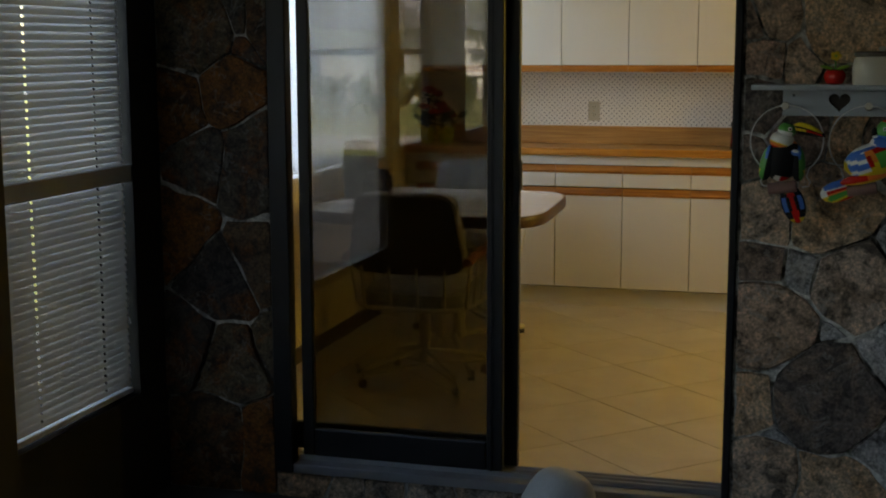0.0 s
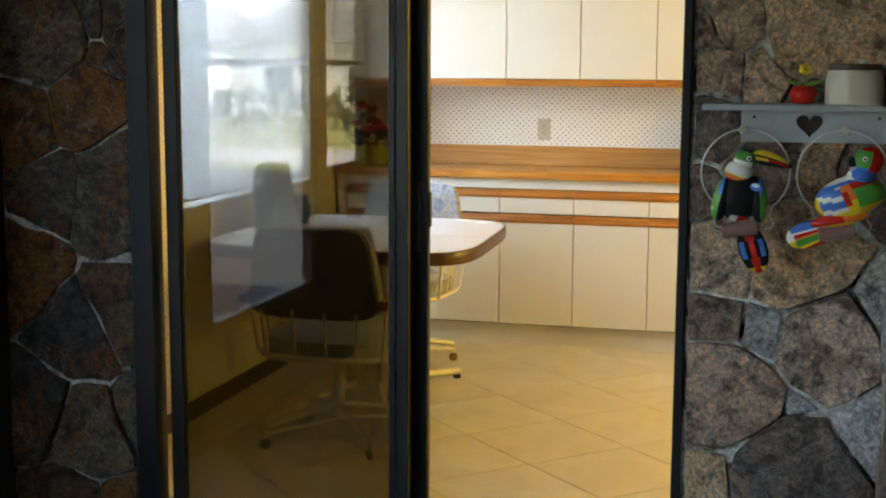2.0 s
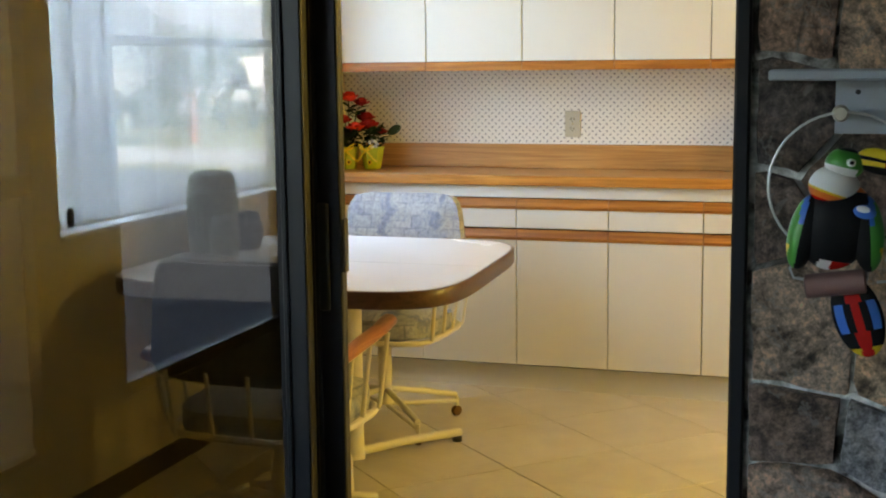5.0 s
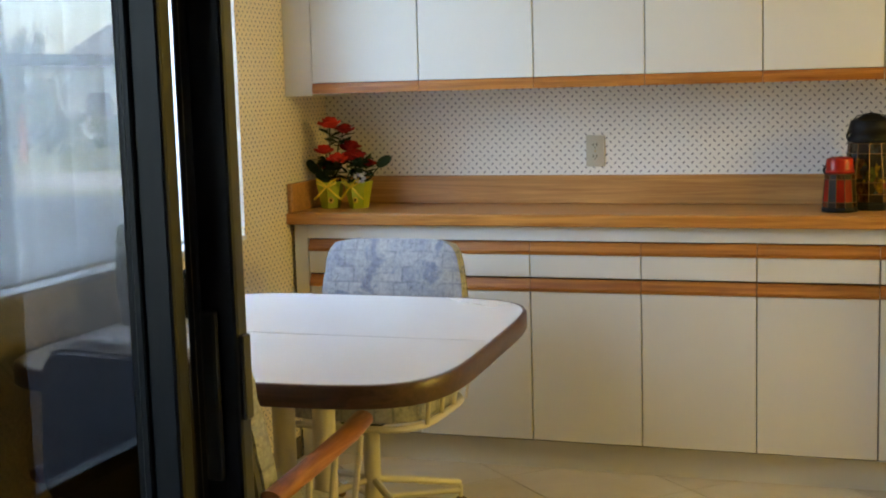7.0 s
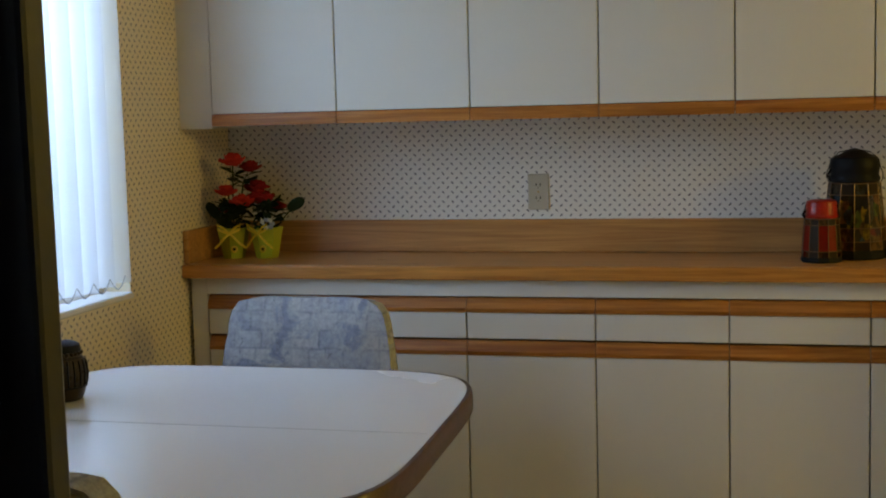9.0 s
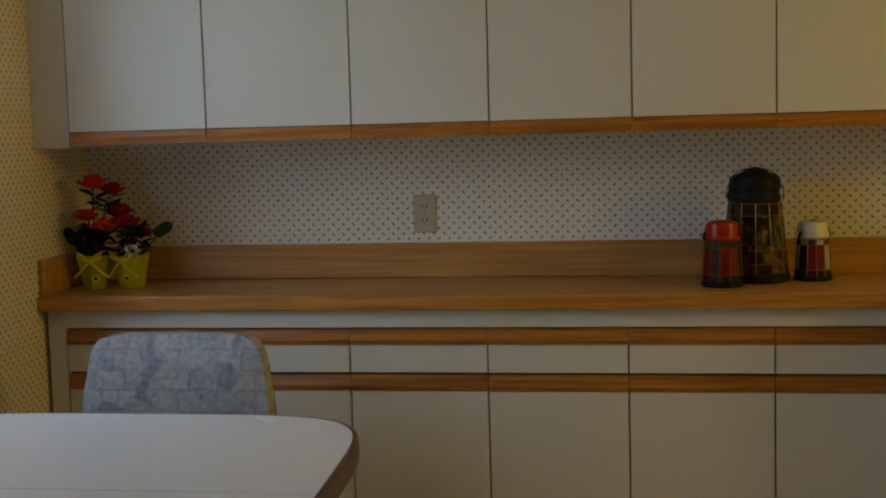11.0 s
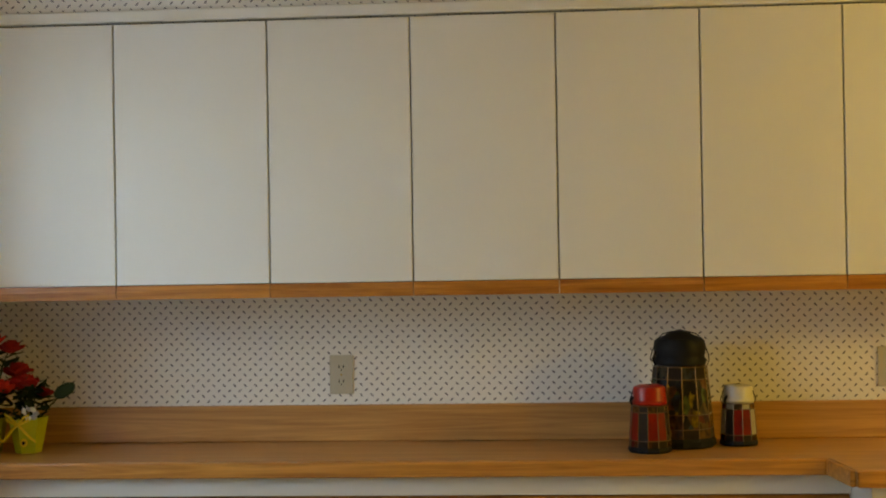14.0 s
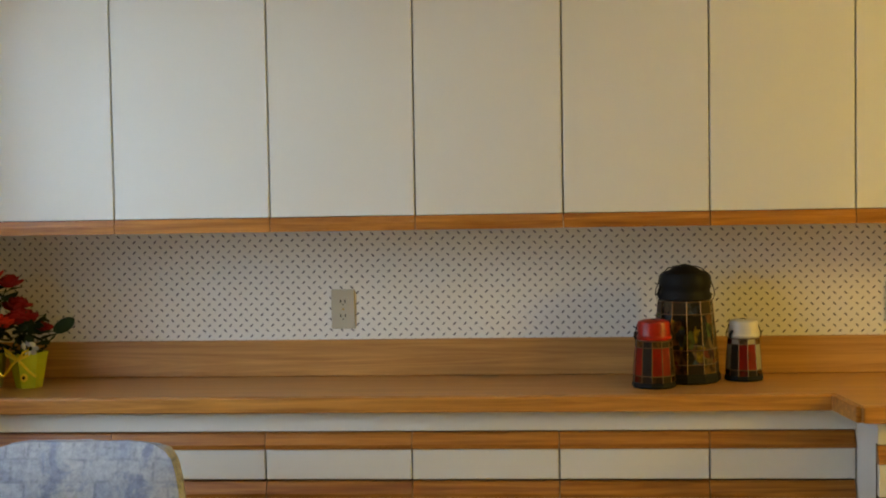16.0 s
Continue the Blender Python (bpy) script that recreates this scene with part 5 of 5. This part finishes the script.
def painted(bm, centre, radii, turn, paint, detail=(36, 26), squeeze=None):
    """An ellipsoid whose faces take their paint from paint(x, z) in its own unit frame, seen from the front."""
    made = bmesh.ops.create_uvsphere(bm, u_segments=detail[0], v_segments=detail[1], radius=1)["verts"]
    for f in {f for v in made for f in v.link_faces}:
        c = f.calc_center_median()
        f.material_index = paint(c.x, c.z)
    rot = Euler([radians(a) for a in turn]).to_matrix()
    for v in made:
        if squeeze:
            squeeze(v)
        v.co = rot @ Vector([c * r for c, r in zip(v.co, radii)]) + Vector(centre)


def toucan():
    bm = bmesh.new()

    def chest(x, z):
        if z > 0.80:
            return ORN
        if z < -0.72:
            return RD if x > 0.1 else WH if x > -0.25 else BK
        return BK

    painted(bm, (-0.008, -0.018, 0.068), (0.046, 0.032, 0.066), (0, 10, 0), chest)
    painted(bm, (-0.012, -0.022, 0.126), (0.031, 0.027, 0.03), (0, 22, 0), lambda x, z: RD if z < -0.68 else ORN if z < -0.4 else YL if z < -0.28 else WH)
    painted(bm, (0.0, -0.022, 0.158), (0.024, 0.024, 0.024), (0, 14, 0), lambda x, z: WH if z < -0.1 and x < 0.7 else BK if z > 0.8 else GN)
    blob((0.008, -0.045, 0.162), (0.006, 0.003, 0.006), bm=bm, mat=WH, detail=(10, 6))
    blob((0.009, -0.048, 0.162), (0.003, 0.002, 0.003), bm=bm, mat=BK, detail=(8, 6))

    def hooked(v):
        t = (v.co.x + 1) / 2
        v.co.z = v.co.z * (1 - 0.55 * t) - 0.75 * t * t
        v.co.y *= 1 - 0.5 * t

    def bill(x, z):
        if x > 0.8:
            return BK
        return YL if z > 0.2 else BK if z > -0.05 else (YL if x < -0.1 else RD) if z > -0.3 else BK

    painted(bm, (0.056, -0.026, 0.163), (0.044, 0.014, 0.024), (0, 6, 0), bill, squeeze=hooked)
    for side, lean in ((-1, 10), (1, -4)):
        def wing(x, z, side=side):
            e = x * side
            return BK if e < 0.15 else BL if e < 0.5 and z > 0.2 else GN if e < 0.72 else YL if z < -0.3 else GN
        painted(bm, (side * 0.038 - 0.008, -0.024, 0.058), (0.02, 0.022, 0.056), (0, lean, 0), wing)
    blob((0.026, -0.046, 0.092), (0.014, 0.004, 0.010), (0, 14, 0), bm=bm, mat=BL)
    blob((0.024, -0.049, 0.096), (0.009, 0.003, 0.005), (0, 14, 0), bm=bm, mat=WH, detail=(10, 6))

    def tail(x, z):
        if z > 0.55:
            return YL if abs(x) < 0.75 - (1 - z) * 0.9 else BK
        if abs(x) < 0.24:
            return RD
        if 0.45 < abs(x) < 0.85 and -0.35 < z < 0.35:
            return BL
        return YL if z < -0.78 else BK

    painted(bm, (0.022, -0.012, -0.066), (0.031, 0.009, 0.062), (0, -15, 0), tail)
    return bm


def parrot():
    bm = bmesh.new()

    def wing(x, z):
        if z > 0.62:
            return BL if z < 0.8 else WH
        if z < -0.55:
            return YL
        if x > 0.15:
            return GN if z < 0.3 else RD
        if x > -0.08:
            return ORN if z > -0.1 else YL
        band = int(math.hypot(x + 0.1, z - 1.2) * 5.0) % 3
        return YL if x < -0.85 else (BL, BL, WH)[band] if x < -0.2 else RD

    painted(bm, (0.016, -0.022, 0.072), (0.074, 0.034, 0.05), (0, -24, 0), wing)
    painted(bm, (0.038, -0.020, 0.118), (0.032, 0.026, 0.030), (0, -14, 0), lambda x, z: WH if x < -0.55 and z > 0 else BL)
    painted(bm, (0.050, -0.020, 0.160), (0.030, 0.025, 0.036), (0, 12, 0), lambda x, z: RD if x > 0.2 or z > 0.62 else GN if z > -0.45 else BL)
    blob((0.043, -0.044, 0.166), (0.006, 0.003, 0.006), bm=bm, mat=WH, detail=(10, 6))
    blob((0.042, -0.047, 0.166), (0.003, 0.002, 0.003), bm=bm, mat=BK, detail=(8, 6))
    painted(bm, (0.020, -0.024, 0.152), (0.010, 0.011, 0.019), (0, -12, 0), lambda x, z: BK if z > -0.2 else WH, (14, 10))
    painted(bm, (-0.004, -0.024, 0.016), (0.060, 0.020, 0.017), (0, -14, 0), lambda x, z: YL if z < -0.45 else RD if x < 0.2 else ORN)

    def spread(v):
        t = (1 - v.co.x) / 2
        v.co.z *= 0.45 + 0.75 * t
        v.co.y *= 1 - 0.4 * t

    def fan(x, z):
        if x < -0.78:
            return WH if z > -0.1 else YL
        return BL if z > 0.38 else WH if z > 0.28 else RD if z > 0.0 else ORN if z > -0.1 else GN if z > -0.6 else YL if z > -0.75 else RD

    painted(bm, (-0.040, -0.016, -0.014), (0.074, 0.010, 0.036), (0, -24, 0), fan, squeeze=spread)
    return bm


bird_hoop(0.955, SHELF_Z - 0.046, toucan, "painted wooden toucan perched in a silver hoop")
bird_hoop(1.187, SHELF_Z - 0.046, parrot, "painted wooden parrot perched in a silver hoop")


# ---- at the foot of the step ----
rock = blob((0, 0, 0.10), (0.13, 0.11, 0.19), (0, 8, 0), detail=(28, 18))
for v in rock.verts:
    v.co += v.co.normalized() * 0.022 * noise.noise(v.co * 7) + Vector((-0.03, 0, 0)) * max(0, 0.1 - v.co.z)
    v.co.z = max(v.co.z, 0.0)
rock.transform(pose(0.285, -3.78, LOW))
tagged(mesh_ob("garden_stone", rock, PALE_ROCK, True), "pale marbled rounded stone standing by the step", "ornament")

# ---- pendant lamp over the counter ----
light = thing("pendant_lamp", (2.85, -1.3, CEIL), "brass pendant lamp with an open cone shade", "pendant lamp")
part("canopy", lathe([(0.06, -0.03), (0.062, -0.02), (0.055, -0.001)], 24), BRASS, light)
part("cord", tube([(0, 0, -0.03), (0, 0, -0.45)], 0.004, steps=6), RUBBER, light)
part("socket", lathe([(0.028, -0.52), (0.03, -0.51), (0.03, -0.46), (0.012, -0.45)], 16), BRASS, light)

# ---- stones of the wall ----
def stone_cells(seeds, x0, x1, z0, z1):
    """One cell of a plane for each seed (x, z, weight)."""
    for i, (sx, sz, sw) in enumerate(seeds):
        poly = [(x0, z0), (x1, z0), (x1, z1), (x0, z1)]
        for j, (tx, tz, tw) in enumerate(seeds):
            if i != j:
                nx, nz = tx - sx, tz - sz
                poly = clip(poly, nx, nz, (tx * tx + tz * tz - sx * sx - sz * sz - tw + sw) / 2)
                if len(poly) < 3:
                    break
        yield poly


def stone_piece(poly, parent, place, edge, stuff=STONE):
    """One stone: an irregular, bevelled, slightly uneven slab."""
    if len(poly) < 3:
        return
    poly = shrink(poly, random.uniform(0.0015, 0.005))
    if len(poly) < 3:
        return
    line = []
    for a, b in zip(poly, poly[1:] + poly[:1]):
        d = math.hypot(b[0] - a[0], b[1] - a[1])
        steps = max(2, int(d / 0.035))
        for k in range(steps):
            t = (k + 0.12) / steps if k == 0 else (k + 0.5) / steps
            line.append((a[0] + (b[0] - a[0]) * t, a[1] + (b[1] - a[1]) * t))
    line = [(x + 0.034 * noise.noise(Vector((x * 6, z * 6, 0.3))) * min(1, (x - edge[0]) * 12, (edge[1] - x) * 12), z + 0.034 * noise.noise(Vector((x * 6, z * 6, 9.3))) * min(1, (z - edge[2]) * 12, (edge[3] - z) * 12)) for x, z in line]
    cx, cz = sum(p[0] for p in line) / len(line), sum(p[1] for p in line) / len(line)
    rough = []
    for x, z in line:
        k = 1 - 0.004 - 0.16 * max(0, noise.noise(Vector((x * 9, z * 9, 3.1))) - 0.12) + 0.035 * noise.noise(Vector((x * 40, z * 40, 7.7)))
        rough.append((cx + (x - cx) * k, cz + (z - cz) * k))
    proud = random.uniform(0.007, 0.02)
    bm = bmesh.new()
    levels = ((1.0, 0.0), (0.995, proud * 0.75), (0.965, proud), (0.72, proud))
    tilt = (random.uniform(-0.03, 0.03), random.uniform(-0.03, 0.03))
    rings = []
    for s, h in levels:
        ring = []
        for x, z in rough:
            u, w = cx + (x - cx) * s, cz + (z - cz) * s
            hh = h + (0.006 * noise.noise(Vector((u * 22, w * 22, 1.0))) + tilt[0] * (u - cx) + tilt[1] * (w - cz) if h > 0 else 0)
            ring.append(bm.verts.new((u, w, max(hh, 0.0))))
        rings.append(ring)
    n = len(rough)
    for a, b in zip(rings, rings[1:]):
        for i in range(n):
            bm.faces.new((a[i], a[(i + 1) % n], b[(i + 1) % n], b[i]))
    mid = bm.verts.new((cx, cz, proud + 0.003))
    for i in range(n):
        bm.faces.new((rings[-1][i], rings[-1][(i + 1) % n], mid))
    bm.transform(place)
    part("stone", bm, stuff, parent, smooth=True)


FRONT = Matrix(((1, 0, 0, 0), (0, 0, -1, YS), (0, 1, 0, 0), (0, 0, 0, 1)))
# the larger stones beside the shelf: place, weight
BROWN_STONES = [(0.842, 1.53, 0.0), (0.92, 1.56, 0.004), (0.876, 1.43, 0.004), (0.975, 1.435, 0.002), (0.893, 0.965, 0.01), (1.157, 0.735, 0.014), (0.91, 0.61, 0.02), (0.90, 0.09, 0.01), (0.95, 1.78, 0.0)]
DARK_STONES = [(0.868, 1.31, 0.006), (1.0, 1.22, 0.004), (0.845, 1.12, 0.0), (0.90, 0.795, 0.004), (1.112, 0.36, 0.024), (1.13, 1.37, 0.0), (1.25, 1.15, 0.0)]
TAN_STONES = [(1.10, 1.56, 0.014), (1.10, 0.97, 0.014), (0.875, 0.33, 0.006), (1.13, 1.18, 0.0), (1.13, 0.08, 0.01), (1.2, 1.8, 0.0)]
GREY_STONES = [(1.02, 0.765, 0.004), (1.065, 0.595, -0.006), (0.93, 0.215, -0.006), (1.29, 0.5, 0.0), (1.29, 0.85, -0.004), (1.28, 0.22, 0.0)]
LEFT = [(-0.80, 1.56, 0.004), (-0.90, 1.56, -0.004), (-0.91, 1.47, -0.004), (-1.05, 1.5, 0.01), (-0.96, 1.33, 0.006), (-0.86, 1.08, 0.02), (-1.02, 1.08, 0.004), (-1.14, 1.28, 0.004), (-0.85, 0.70, 0.008), (-0.98, 0.64, 0.01),
        (-1.14, 0.82, 0.004), (-0.82, 0.43, 0.0), (-0.95, 0.36, 0.01), (-1.12, 0.42, 0.004), (-1.03, 0.1, 0.006), (-0.86, 0.1, 0.0), (-1.1, 1.8, 0.0), (-0.9, 1.78, 0.0)]
KINDS = ((BROWN_STONES, BROWN_STONE), (DARK_STONES, DARK_STONE), (TAN_STONES, TAN_STONE), (GREY_STONES, GREY_STONE))
right = [(seed, kind) for seeds, kind in KINDS for seed in seeds]
for (x0, x1), laid in (((DOOR_R + 0.005, 1.32), right), ((XFL, DOOR_L - 0.005), [(seed, SHADED_RUST_STONE) for seed in LEFT])):
    for (seed, kind), poly in zip(laid, stone_cells([seed for seed, kind in laid], x0, x1, LOW, 2.1)):
        stone_piece(poly, stone_wall, FRONT, (x0, x1, LOW, 2.1), kind)
over = [(XFL + 0.18 + 0.3 * k + random.uniform(-0.08, 0.08), 2.27 + random.uniform(-0.08, 0.08), 0.0) for k in range(9)]
for poly in stone_cells(over, XFL, 1.32, 2.1, CEIL):
    stone_piece(poly, stone_wall, FRONT, (XFL, 1.32, 2.1, CEIL))
under = [(DOOR_L + 0.1 + 0.17 * k + random.uniform(-0.05, 0.05), -0.085 + random.uniform(-0.015, 0.015), 0.0) for k in range(10)]
for poly in stone_cells(under, DOOR_L - 0.005, DOOR_R + 0.005, LOW, -0.035):
    stone_piece(poly, stone_wall, FRONT, (DOOR_L, DOOR_R, LOW, -0.035))
SIDE = Matrix(((0, 0, -1, 1.32), (1, 0, 0, 0), (0, 1, 0, 0), (0, 0, 0, 1)))
pier = [(YS - 0.1 - 0.2 * i + random.uniform(-0.06, 0.06), 0.0 + 0.27 * k + random.uniform(-0.09, 0.09), 0.0) for i in range(4) for k in range(9)]
for poly in stone_cells(pier, YS - 0.75, YS, LOW, CEIL):
    stone_piece(poly, stone_return, SIDE, (YS - 0.75, YS, LOW, CEIL))

# ---- floor tiles, laid diagonally ----
SIDE_LEN, U0, V0 = 0.452, -1.10, 1.80
r2 = math.sqrt(0.5)
for i in range(-9, 9):
    for j in range(-9, 9):
        us, vs = (U0 + i * SIDE_LEN + 0.002, U0 + (i + 1) * SIDE_LEN - 0.002), (V0 + j * SIDE_LEN + 0.002, V0 + (j + 1) * SIDE_LEN - 0.002)
        quad = [((u + v) * r2, (u - v) * r2) for u, v in ((us[0], vs[0]), (us[0], vs[1]), (us[1], vs[1]), (us[1], vs[0]))]
        for nx, ny, d in ((-1, 0, -XL - 0.013), (1, 0, XR), (0, -1, -(YS + 0.125)), (0, 1, YF + 0.05)):
            quad = clip(quad, nx, ny, d)
            if len(quad) < 3:
                break
        if len(quad) < 3:
            continue
        area = sum(a[0] * b[1] - b[0] * a[1] for a, b in zip(quad, quad[1:] + quad[:1]))
        if area < 0:
            quad = quad[::-1]
        if abs(area) < 0.004:
            continue
        part("tile", prism(quad, -0.0055, 0.0, inset=0.0015), TILE, floor)
